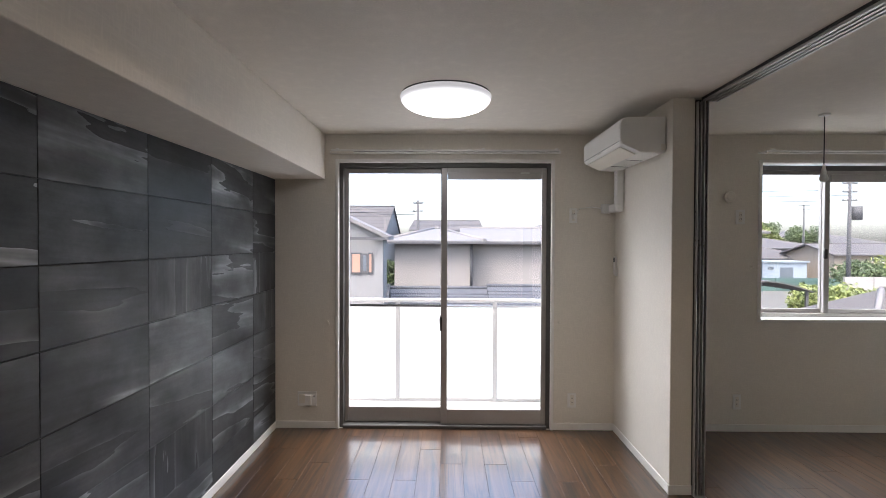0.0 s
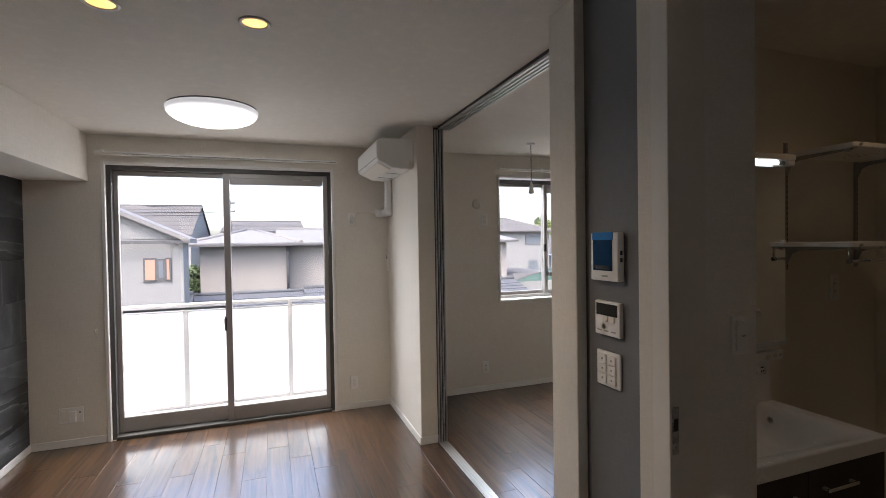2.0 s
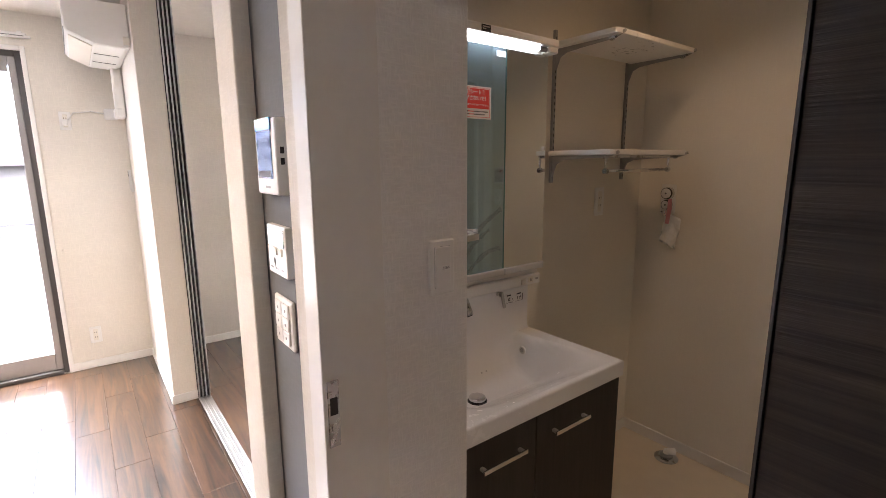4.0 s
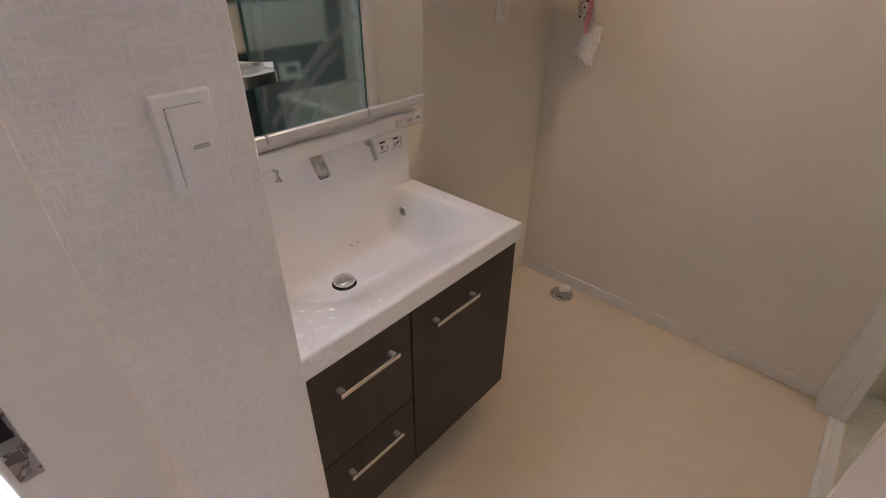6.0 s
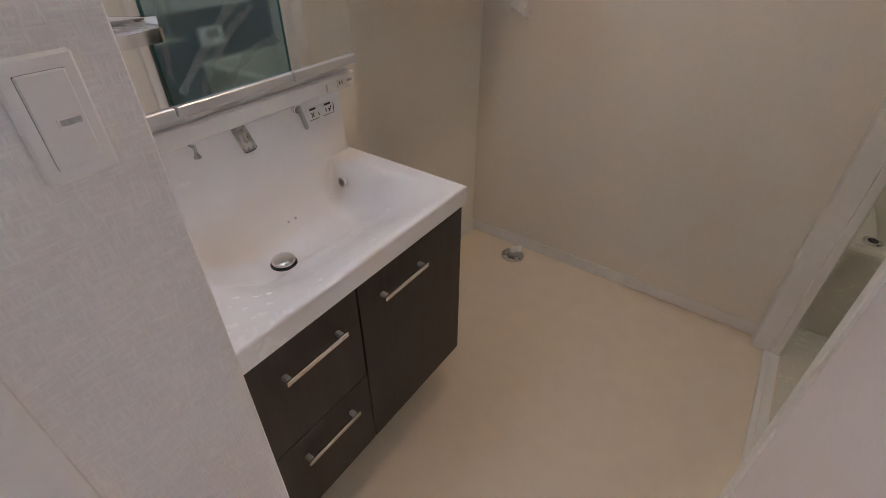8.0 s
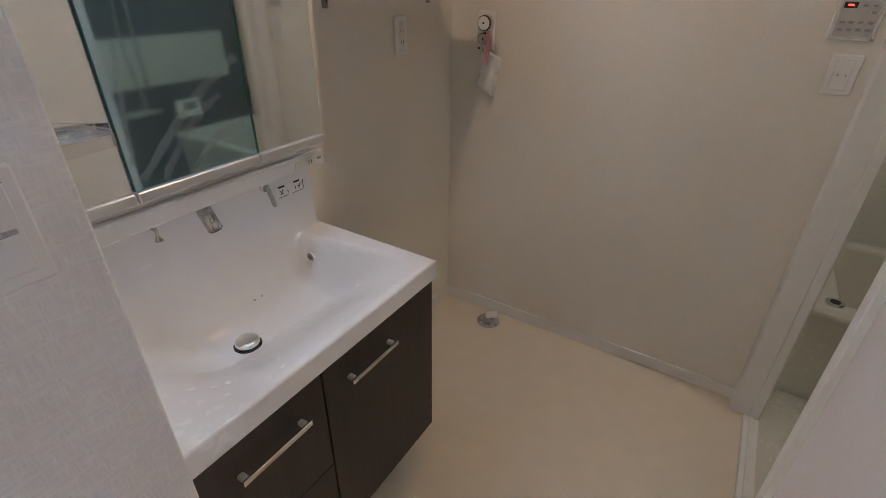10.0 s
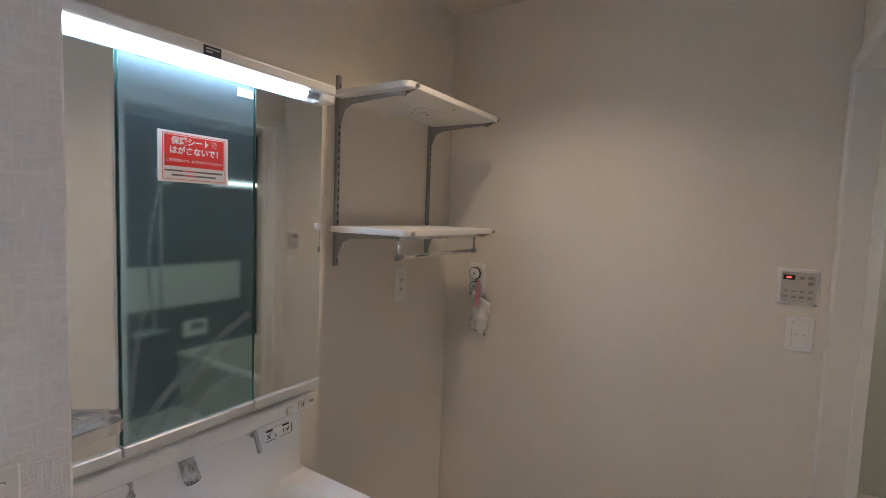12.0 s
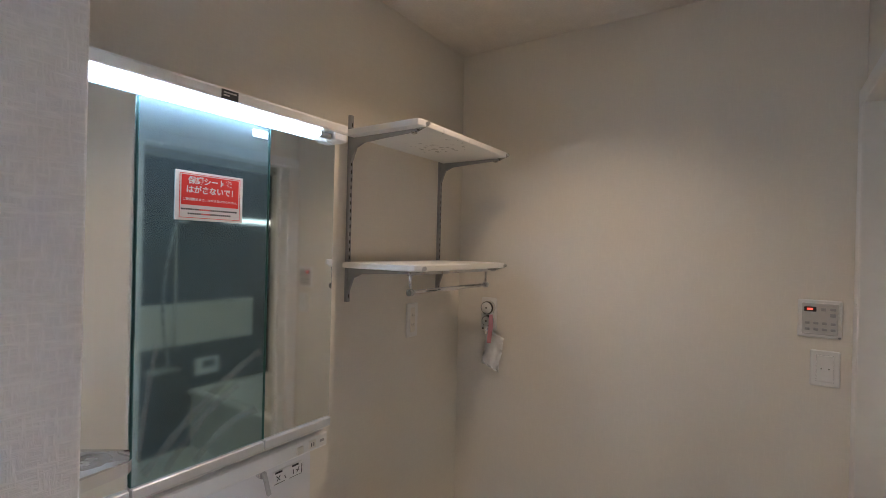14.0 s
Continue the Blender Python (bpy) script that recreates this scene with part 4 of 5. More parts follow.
for k, (a, b_) in enumerate(((1.750, 1.877), (1.764, 1.863))):
    z = 1.619 - k * 0.009
    n = int((b_ - a) / 0.0048)
    for mat_, lo, hi in ((INK, 0, n // 3), (RED, n // 3, n // 2), (INK, n // 2, n)):
        bm = None
        for j in range(lo, hi):
            bm = box(a + j * 0.0048, MF - 0.0029, z - 0.0017, a + j * 0.0048 + 0.0034, MF - 0.0023, z + 0.0017, bm=bm)
        part("small_print", bm, mat_, nt_)

# crumpled clear film peeling at the foot of the middle mirror
FILM = surface("clear_film", (0.75, 0.82, 0.84), 0.2)
FILM.node_tree.nodes["Principled BSDF"].inputs["Alpha"].default_value = 0.11
fl = thing("loose_film", (1.81, MF - 0.002, 1.085), "wrinkled clear protective film hanging on the mirror", "film")
for k, (xa, za, xb, zb) in enumerate(((1.69, 1.095, 1.945, 1.295), (1.73, 1.085, 1.89, 1.225), (1.68, 1.125, 1.71, 1.345), (1.79, 1.085, 1.94, 1.155))):
    b = bmesh.new()
    prev = None
    rnd = random.Random(k)
    for j in range(15):
        t = j / 14
        x, z = xa + (xb - xa) * t, za + (zb - za) * t + 0.02 * math.sin(3.1 * t)
        w = 0.004 + 0.006 * rnd.random()
        dy = 0.001 + 0.004 * rnd.random()
        pair = (b.verts.new((x - w * 0.6, MF - 0.0012, z + w)), b.verts.new((x, MF - 0.0012 - dy, z)), b.verts.new((x + w * 0.6, MF - 0.0012, z - w)))
        if prev:
            b.faces.new((prev[0], prev[1], pair[1], pair[0])).smooth = True
            b.faces.new((prev[1], prev[2], pair[2], pair[1])).smooth = True
        prev = pair
    part("fold", b, FILM, fl)

# ---- stub wall: switch and towel bracket ----
sw = wall_plate("light_switch", 1.335, 1.402, 1.177, 1.296, "n", SW_Y, "white wide rocker light switch with printed name tag", "light switch",
                [(1.3485, 1.3895, 1.1925, 1.2815, 0.0035, PLASTIC, "rocker"), (1.3475, 1.3905, 1.1915, 1.2825, 0.0008, INK, "shadow_gap")])
part("name_tag", box(1.364, SW_Y - 0.0132, 1.2305, 1.386, SW_Y - 0.0114, 1.2395), WHITEPRINT, sw)
lettering("洗面所", 0.0066, (1.375, SW_Y - 0.0133, 1.2352), FACE_SOUTH, INK, sw)
tb = thing("towel_bracket", (SW_X + 0.02, 0.60, 1.29), "chrome towel holder on the end of the wall", "towel holder")
part("plate", prism([(SW_X, 0.578), (1.500, 0.584), (1.509, 0.590), (1.500, 0.600), (SW_X, 0.665)], "z", 1.284, 1.290, bevel=0.001), STEEL, tb, "brushed steel plate")
part("back_rib", prism([(SW_X, 0.660), (1.498, 0.598), (1.508, 0.591), (1.500, 0.604), (SW_X, 0.672)], "z", 1.288, 1.302), CHROME, tb)
part("front_rib", prism([(SW_X, 0.572), (1.502, 0.580), (1.509, 0.588), (1.500, 0.585), (SW_X, 0.578)], "z", 1.278, 1.292), CHROME, tb)
part("mount", box(SW_X, 0.576, 1.281, SW_X + 0.004, 0.668, 1.293, 0.001), STEEL, tb)

# ---- shelves on slotted rails ----
sh = thing("wall_shelves", (2.62, MY, 1.35), "two white shelves on slotted grey rails", "shelf")
for x, z0, z1 in ((2.345, 1.370, 1.970), (2.860, 1.370, 1.955)):
    r = part("slotted_rail", box(x - 0.007, MY - 0.013, z0, x + 0.007, MY, z1, 0.001), GREYMETAL, sh)
    bm = None
    for k in range(int((z1 - z0) / 0.025)):
        z = z0 + 0.012 + k * 0.025
        bm = box(x - 0.002, MY - 0.0138, z, x + 0.002, MY - 0.0125, z + 0.012, bm=bm)
    part("slots", bm, BLACK, r)
for z in (1.481, 1.897):
    board = [(2.308, 1.066), (2.308, 0.800), (2.313, 0.784), (2.328, 0.776), (2.858, 0.776), (2.873, 0.784), (2.878, 0.800), (2.878, 1.066)]
    part("shelf_board", prism(board, "z", z, z + 0.019, bevel=0.003), PLASTIC, sh, "white laminate board")
    for x in (2.345, 2.860):
        bk = prism([(MY - 0.010, z - 0.001), (0.808, z - 0.001), (0.808, z - 0.009), (0.93, z - 0.014), (1.02, z - 0.020), (1.052, z - 0.034), (MY - 0.012, z - 0.085)], "x", x - 0.004, x + 0.004)
        k2 = part("bracket", bk, GREYMETAL, sh)
        part("screw_cap", lathe([(0.010, 0.0), (0.010, -0.004), (0.006, -0.006)], (x, 0.822, z - 0.009), segs=14), STEEL, k2)
        part("bracket_tip", cyl((x, 0.808, z - 0.004), (x, 0.768, z + 0.010), 0.006, 12), STEEL, k2)
tb = part("towel_rod", cyl((2.314, 0.802, 1.421), (2.770, 0.802, 1.421), 0.0065, 14), CHROME, sh)
part("rod_rail", box(2.314, 0.797, 1.470, 2.772, 0.807, 1.4805, 0.001), STEEL, sh)
for x in (2.319, 2.766):
    part("rod_hanger", cyl((x, 0.802, 1.417), (x, 0.802, 1.468), 0.0045, 12), CHROME, tb)
    part("rod_boss", cyl((x - 0.007, 0.802, 1.421), (x + 0.007, 0.802, 1.421), 0.010, 16), STEEL, tb)

# ---- washing machine tap, drain, controls ----
TY = 0.926         # middle of the tap
tp = thing("washer_tap", (WX, TY, 1.2), "chrome washing machine tap with pink tag and bag", "tap")
part("backplate", box(WX - 0.008, TY - 0.034, 1.205, WX, TY + 0.038, 1.345, 0.006, 2), PLASTIC, tp)
for z, r in ((1.303, 0.029), (1.248, 0.024)):
    kn = part("knob", lathe([(r, 0.0), (r, -0.014), (r - 0.006, -0.022), (r - 0.014, -0.024)], (WX - 0.008, TY, z), "x", 24), CHROME, tp, "chrome knob")
    kf = part("knob_face", lathe([(r - 0.005, 0.0), (r - 0.005, -0.0265)], (WX - 0.008, TY, z), "x", 20), PLASTIC, tp)
    part("knob_rim", lathe([(r - 0.002, -0.014), (r - 0.002, -0.0245), (r - 0.0045, -0.0255)], (WX - 0.008, TY, z), "x", 24), ALU_DARK, kf)
    part("knob_mark", lathe([(0.004, -0.026), (0.004, -0.0272)], (WX - 0.008, TY + 0.001, z), "x", 12), INK, kf)
part("outlet", cyl((WX - 0.03, TY, 1.232), (WX - 0.03, TY, 1.195), 0.010, 16), CHROME, tp)
part("drip_screw", lathe([(0.004, 0.0), (0.004, -0.004)], (WX - 0.008, TY + 0.028, 1.212), "x", 10), BLACK, tp)
tag = [(TY - 0.020, 1.278), (TY - 0.036, 1.280), (TY - 0.040, 1.235), (TY - 0.030, 1.160), (TY - 0.012, 1.160), (TY - 0.018, 1.225)]
part("tag", prism(tag, "x", WX - 0.047, WX - 0.0455), PINK, tp)
b = bmesh.new()
bmesh.ops.create_grid(b, x_segments=8, y_segments=10, size=0.5)
for v_ in b.verts:
    u, w = v_.co.x, v_.co.y
    v_.co = Vector((WX - 0.030 + 0.014 * noise.noise((u * 5, w * 5, 0.3)), TY - 0.032 + u * 0.080 - w * 0.022, 1.130 + w * 0.140 + 0.03 * u))
for f in b.faces:
    f.smooth = True
bmesh.ops.solidify(b, geom=b.faces[:], thickness=0.006)
part("manual_bag", b, PLANT_BAG, tp, "crumpled clear bag with papers")
wall_plate("bath_controller", -0.228, -0.124, 1.312, 1.424, "e", WX, "cream bath dryer controller with red digits", "controller",
                [(-0.218, -0.134, 1.322, 1.414, 0.006, FACE_GREY, "face"), (-0.168, -0.138, 1.389, 1.404, 0.0072, BLACK, "display"),
                 (-0.160, -0.145, 1.393, 1.400, 0.0078, LEDRED, "digits"), (-0.226, -0.219, 1.314, 1.319, 0.0065, PLASTIC_GREY, "maker_mark")] +
                [(-0.213 + k * 0.020, -0.201 + k * 0.020, z, z + 0.008, 0.0076, PLASTIC_GREY, "button") for k in range(4) for z in (1.334, 1.352)] +
                [(-0.213, -0.199, 1.376, 1.386, 0.0076, PLASTIC_GREY, "button"), (-0.190, -0.178, 1.392, 1.402, 0.0076, PLASTIC_GREY, "button"), (-0.213, -0.199, 1.394, 1.402, 0.0076, PLASTIC_GREY, "button")])
wall_plate("light_switch", -0.226, -0.156, 1.170, 1.276, "e", WX, "white wide rocker light switch", "light switch",
           [(-0.211, -0.171, 1.184, 1.262, 0.0035, PLASTIC, "rocker"), (-0.212, -0.170, 1.183, 1.263, 0.0008, INK, "shadow_gap"), (-0.202, -0.199, 1.221, 1.225, 0.0042, INK, "pip"), (-0.184, -0.181, 1.221, 1.225, 0.0042, INK, "pip")])
wd = thing("washer_drain", (2.945, 0.790, 0.0), "chrome washing machine floor drain with elbow", "drain")
part("flange", lathe([(0.055, 0.0), (0.055, 0.004), (0.046, 0.008), (0.030, 0.009)], (2.945, 0.790, 0.0), segs=32), STEEL, wd)
part("cup", lathe([(0.030, 0.008), (0.030, 0.022), (0.024, 0.026)], (2.945, 0.790, 0.0), segs=24), GREYMETAL, wd)
part("elbow", tube([(2.945, 0.790, 0.02), (2.945, 0.790, 0.035), (2.968, 0.757, 0.040)], 0.016), PLASTIC, wd)

# ---- bathroom ----
fr = thing("bath_door_frame", (2.6, -0.30, 0.0), "white bathroom door frame with threshold", "door frame", kind="structure")
part("post", box(2.965, -0.330, 0.0, WX - 0.002, -0.252, 1.98, 0.003), TRIM, fr)
part("post", box(2.175, -0.345, 0.0, 2.215, -0.252, 1.98, 0.003), TRIM, fr)
part("head", box(2.175, -0.345, 1.98, WX - 0.002, -0.252, 2.03, 0.003), TRIM, fr)
part("inner_post", box(2.952, -0.346, 0.0, 2.968, -0.318, 1.98, 0.002), TRIM, fr)
part("inner_post", box(2.213, -0.395, 0.0, 2.230, -0.330, 1.98, 0.002), TRIM, fr)
part("threshold", box(2.215, -0.352, -0.01, 2.962, -0.300, 0.012, 0.003), TRIM, fr)
part("threshold_lip", box(2.215, -0.330, 0.010, 2.962, -0.318, 0.018, 0.002), TRIM, fr)
for z in (0.12, 0.55, 0.98, 1.42):
    part("screw", lathe([(0.003, 0.0), (0.003, 0.001)], (2.985, -0.252, z), "y", 8), STEEL, fr)
structure("bath_wall_back", box(1.95, -1.74, -0.12, 4.0, -1.64, 2.2), BATHDARK, "dark blue glossy bathroom accent wall", "wall")
structure("bath_wall_tub", box(3.87, -1.64, -0.12, 4.0, -0.353, 2.2), BATHWHITE, "cream bathroom wall panel behind tub", "wall")
structure("bath_wall_end", box(1.84, -1.64, -0.12, 2.20, -0.36, 2.2), BATHWHITE, "cream bathroom wall panel", "wall")
structure("bath_wall_door", box(2.957, -0.352, -0.12, 4.0, -0.337, 2.2), BATHWHITE, "cream bathroom wall panel beside door", "wall")
structure("bath_ceiling", box(1.84, -1.74, 2.15, 4.0, -0.362, 2.2), BATHWHITE, "cream bathroom ceiling", "ceiling")
structure("bath_floor", box(2.20, -1.64, -0.12, 3.87, -0.353, -0.004), BATHWHITE, "cream bathroom floor", "floor")
bt = thing("bathtub", (3.53, -1.0, -0.004), "cream bathtub with front apron panel", "bathtub")
b = bmesh.new()
ring = []
for x0, x1, y0, y1, z in ((3.16, 3.868, -1.638, -0.354, 0.40), (3.16, 3.868, -1.638, -0.354, 0.435), (3.235, 3.80, -1.56, -0.48, 0.435), (3.27, 3.77, -1.50, -0.54, 0.10), (3.35, 3.70, -1.40, -0.64, 0.06)):
    ring.append([b.verts.new(c) for c in ((x0, y0, z), (x1, y0, z), (x1, y1, z), (x0, y1, z))])
for r0, r1 in zip(ring, ring[1:]):
    for k in range(4):
        b.faces.new((r0[k], r0[(k + 1) % 4], r1[(k + 1) % 4], r1[k]))
b.faces.new(ring[-1])
bmesh.ops.recalc_face_normals(b, faces=b.faces[:])
bmesh.ops.bevel(b, geom=b.edges[:], offset=0.02, segments=3, affect="EDGES", profile=0.5)
part("tub_shell", b, TUB, bt)
part("apron_panel", box(3.195, -1.636, -0.003, 3.215, -0.356, 0.395, 0.003), BATHWHITE, bt)
pk = part("push_button", lathe([(0.030, 0.0), (0.030, 0.006), (0.022, 0.008)], (3.215, -0.455, 0.435), segs=24), CHROME, bt)
part("button_core", lathe([(0.016, 0.0), (0.016, 0.0095)], (3.215, -0.455, 0.435), segs=18), BLACK, pk)
sf = thing("bath_shelf_panel", (3.2, -1.62, 0.77), "cream horizontal band on the dark bathroom wall", "panel")
part("band", box(2.205, -1.642, 0.775, 3.70, -1.625, 1.09, 0.004), BATHWHITE, sf)
bc = thing("bath_remote", (3.31, -1.63, 0.52), "white bath heater remote with display", "controller")
part("body", box(3.215, -1.642, 0.525, 3.405, -1.622, 0.650, 0.005), PLASTIC, bc)
part("display", box(3.27, -1.6235, 0.575, 3.37, -1.620, 0.630), LCD, bc)
shw = thing("shower_set", (3.03, -1.60, 0.5), "chrome shower bar with hanging white hose", "shower")
part("slide_bar", cyl((3.04, -1.600, 0.75), (3.04, -1.600, 1.85), 0.010, 12), CHROME, shw)
part("shower_head", cyl((3.04, -1.585, 1.78), (3.04, -1.50, 1.72), 0.030, 20, 0.042), PLASTIC, shw)
hose = [(3.04 - 0.09 * math.sin(math.pi * k / 14) - 0.02 * k / 14, -1.57, 1.76 - 1.26 * k / 14) for k in range(13)] + [(2.93, -1.58, 0.60)]
part("hose", tube(hose, 0.007, segs=8), PLASTIC_GREY, shw)
part("mixer", cyl((2.84, -1.60, 0.62), (3.08, -1.60, 0.62), 0.024, 16), CHROME, shw)
# assumed fitting, out of view, for the added bathroom spot
bd = thing("added_bath_lamp", (2.85, -1.0, 2.12), "round white bathroom ceiling lamp, unseen and added", "ceiling light")
part("rim", lathe([(0.075, 0.0), (0.075, -0.010), (0.060, -0.014)], (2.85, -1.0, 2.15)), PLASTIC, bd)
bl = thing("bath_wall_light", (3.70, -1.62, 1.70), "slim bathroom wall light, dimly lit", "wall light")
part("backplate", box(3.42, -1.642, 1.705, 3.86, -1.632, 1.755, 0.003), PLASTIC, bl)
part("tube", cyl((3.44, -1.615, 1.73), (3.84, -1.615, 1.73), 0.007, 14), BATHGLOW, bl, "glowing warm light tube")


# ---- balcony ----
CONCRETE = surface("balcony_tile", (0.62, 0.60, 0.57), 0.6, vary=0.06, grain=20, bump=0.1)
structure("balcony_slab", box(-2.6, WY + WT, -0.40, 2.0, 5.30, -0.205), CONCRETE, "pale grey balcony slab", "balcony")
bt = thing("balcony_flooring", (-2.5, WY + WT, -0.205), "pale grey square balcony tiles", "tiles", kind="structure")
bt_me = mesh_of("tile", box(0.004, 0.004, 0.0, 0.296, 0.296, 0.012, 0.003), CONCRETE)
for i in range(14):
    for j in range(3):
        ob = new("tile", bt_me)
        ob.parent = bt
        ob.location = (0.3 * i, 0.02 + 0.3 * j, 0.0)
rl = thing("balcony_railing", (-0.3, 5.10, -0.2), "aluminium balcony railing with frosted panels", "railing")
part("handrail", box(-2.6, 5.07, 0.885, 2.0, 5.13, 0.925, 0.006), RAILALU, rl)
part("mid_rail", box(-2.6, 5.085, 0.835, 2.0, 5.115, 0.850, 0.003), RAILALU, rl)
part("bottom_rail", box(-2.6, 5.08, -0.17, 2.0, 5.12, -0.135, 0.004), RAILALU, rl)
for k in range(5):
    x = -1.83 + k * 1.035
    part("post", box(x - 0.022, 5.075, -0.205, x + 0.022, 5.125, 0.885, 0.003), RAILALU, rl)
    if k < 4:
        part("panel", box(x + 0.022, 5.095, -0.135, x + 1.013, 5.103, 0.835), FROST, rl, "frosted white infill panel")
part("kerb", box(-2.6, 5.06, -0.205, 2.0, 5.30, -0.172, 0.004), CONCRETE, rl)

# ---- outdoors ----
GROUND = surface("street_ground", (0.09, 0.09, 0.08), 0.9, vary=0.25, grain=0.6, bump=0.1, bump_scale=4)
WALL_A = surface("white_render", (0.165, 0.17, 0.172), 0.8, vary=0.04, grain=6, bump=0.15, bump_scale=30)
WALL_B = surface("beige_render", (0.192, 0.183, 0.176), 0.8, vary=0.04, grain=6, bump=0.15, bump_scale=30)
WALL_C = surface("ochre_render", (0.24, 0.205, 0.165), 0.8, vary=0.05, grain=5)
ROOF_A = surface("pale_roof_tile", (0.128, 0.127, 0.128), 0.75, vary=0.15, grain=12, bump=0.4, bump_scale=20)
ROOF_B = surface("grey_roof_tile", (0.066, 0.064, 0.064), 0.8, vary=0.15, grain=12, bump=0.4, bump_scale=20)
ROOF_D = surface("dark_roof_tile", (0.055, 0.06, 0.07), 0.8, vary=0.15, grain=12, bump=0.4, bump_scale=20)
SHUTTER = surface("orange_shutter", (0.27, 0.165, 0.12), 0.6, vary=0.06)
WINGLASS = surface("distant_window", (0.10, 0.12, 0.14), 0.1, vary=0.1)
POLE = surface("concrete_pole", (0.06, 0.063, 0.068), 0.9, vary=0.08)
FENCE = surface("green_fence", (0.055, 0.105, 0.095), 0.6, vary=0.1, grain=3)
BLOCKS = surface("block_wall", (0.24, 0.235, 0.225), 0.85, vary=0.1, grain=4)
PREFAB = surface("pale_prefab", (0.21, 0.255, 0.29), 0.5, vary=0.05, grain=2)
RIDGE = surface("pale_ridge_tile", (0.14, 0.137, 0.135), 0.8, vary=0.1)
BARK = surface("bark", (0.12, 0.09, 0.06), 0.9, vary=0.2)


def leaf_material(name, dark, light):
    m, nt, b = nodes_of(name)
    g = nt.nodes.new("ShaderNodeNewGeometry")
    r = nt.nodes.new("ShaderNodeValToRGB")
    r.color_ramp.elements[0].color, r.color_ramp.elements[1].color = (*dark, 1), (*light, 1)
    nt.links.new(g.outputs["Random Per Island"], r.inputs[0])
    nt.links.new(r.outputs[0], b.inputs["Base Color"])
    b.inputs["Roughness"].default_value = 0.6
    return m


LEAF = leaf_material("bright_leaves", (0.07, 0.105, 0.03), (0.20, 0.235, 0.065))
LEAF_D = leaf_material("dark_leaves", (0.025, 0.05, 0.02), (0.09, 0.13, 0.05))
GZ = -2.9
structure("ground", box(-900, 5.6, GZ - 0.2, 900, 2500, GZ), GROUND, "grey street ground reaching the horizon", "ground")


def house(x0, x1, y0, y1, zb, ze, zr, kind, wall, roof, label, over=0.45, windows=(), courses=0.0):
    """A plain two-storey house: walls, a gabled or hipped roof with eaves, and windows in the wall that faces the balcony."""
    h = thing("house", ((x0 + x1) / 2, (y0 + y1) / 2, zb), label, "house")
    part("wall", box(x0, y0, zb, x1, y1, ze), wall, h)
    b = bmesh.new()
    a0, a1, c0, c1 = x0 - over, x1 + over, y0 - over, y1 + over
    if kind == "gable_front":
        xm = (x0 + x1) / 2
        pts = [(a0, ze), (xm, zr), (a1, ze), (a1, ze - 0.13), (xm, zr - 0.15), (a0, ze - 0.13)]
        b = prism(pts, "y", c0, c1)
        part("gable", prism([(x0, ze - 0.02), (x1, ze - 0.02), (xm, zr - 0.16)], "y", y0, y1), wall, h)
    elif kind == "gable_side":
        ym = (y0 + y1) / 2
        b = prism([(c0, ze), (ym, zr), (c1, ze), (c1, ze - 0.13), (ym, zr - 0.15), (c0, ze - 0.13)], "x", a0, a1)
        part("gable", prism([(y0, ze - 0.02), (y1, ze - 0.02), (ym, zr - 0.16)], "x", x0, x1), wall, h)
    else:
        ym = (y0 + y1) / 2
        run = min((c1 - c0) / 2, (a1 - a0) / 2 - 0.2)
        low = [b.verts.new(v) for v in ((a0, c0, ze - 0.13), (a1, c0, ze - 0.13), (a1, c1, ze - 0.13), (a0, c1, ze - 0.13))]
        up = [b.verts.new(v) for v in ((a0, c0, ze), (a1, c0, ze), (a1, c1, ze), (a0, c1, ze))]
        r0, r1 = b.verts.new((a0 + run, ym, zr)), b.verts.new((a1 - run, ym, zr))
        b.faces.new(low)
        for k in range(4):
            b.faces.new((low[k], low[(k + 1) % 4], up[(k + 1) % 4], up[k]))
        b.faces.new((up[0], up[1], r1, r0))
        b.faces.new((up[2], up[3], r0, r1))
        b.faces.new((up[1], up[2], r1))
        b.faces.new((up[3], up[0], r0))
        bmesh.ops.recalc_face_normals(b, faces=b.faces[:])
    rf = part("roof", b, roof, h)
    if kind == "hip":
        part("ridge", cyl((a0 + run, ym, zr + 0.02), (a1 - run, ym, zr + 0.02), 0.07, 8), roof, rf)
        for p, q in (((a0, c0, ze), (a0 + run, ym, zr)), ((a1, c0, ze), (a1 - run, ym, zr))):
            part("hip_ridge", cyl(p, q, 0.09, 8), RIDGE, rf)
    elif kind == "gable_side":
        part("ridge", cyl((a0, ym, zr + 0.02), (a1, ym, zr + 0.02), 0.07, 8), roof, rf)
    if courses:
        n = int(((c1 - c0) / 2) / courses)
        for k in range(1, n):
            y = c0 + k * courses
            t = (y - c0) / ((c1 - c0) / 2)
            if kind == "gable_side":
                part("tile_course", box(a0, y - 0.02, ze + (zr - ze) * t - 0.01, a1, y + 0.02, ze + (zr - ze) * t + 0.025), roof, rf)
    part("gutter", box(a0, c0 - 0.06, ze - 0.14, a1, c0, ze - 0.05), POLE, h)
    for u0, u1, w0, w1, mt in windows:
        w = part("window", box(u0, y0 - 0.05, w0, u1, y0 + 0.02, w1), POLE, h)
        part("pane", box(u0 + 0.05, y0 - 0.06, w0 + 0.05, u1 - 0.05, y0 - 0.045, w1 - 0.05), mt, w)
    return h


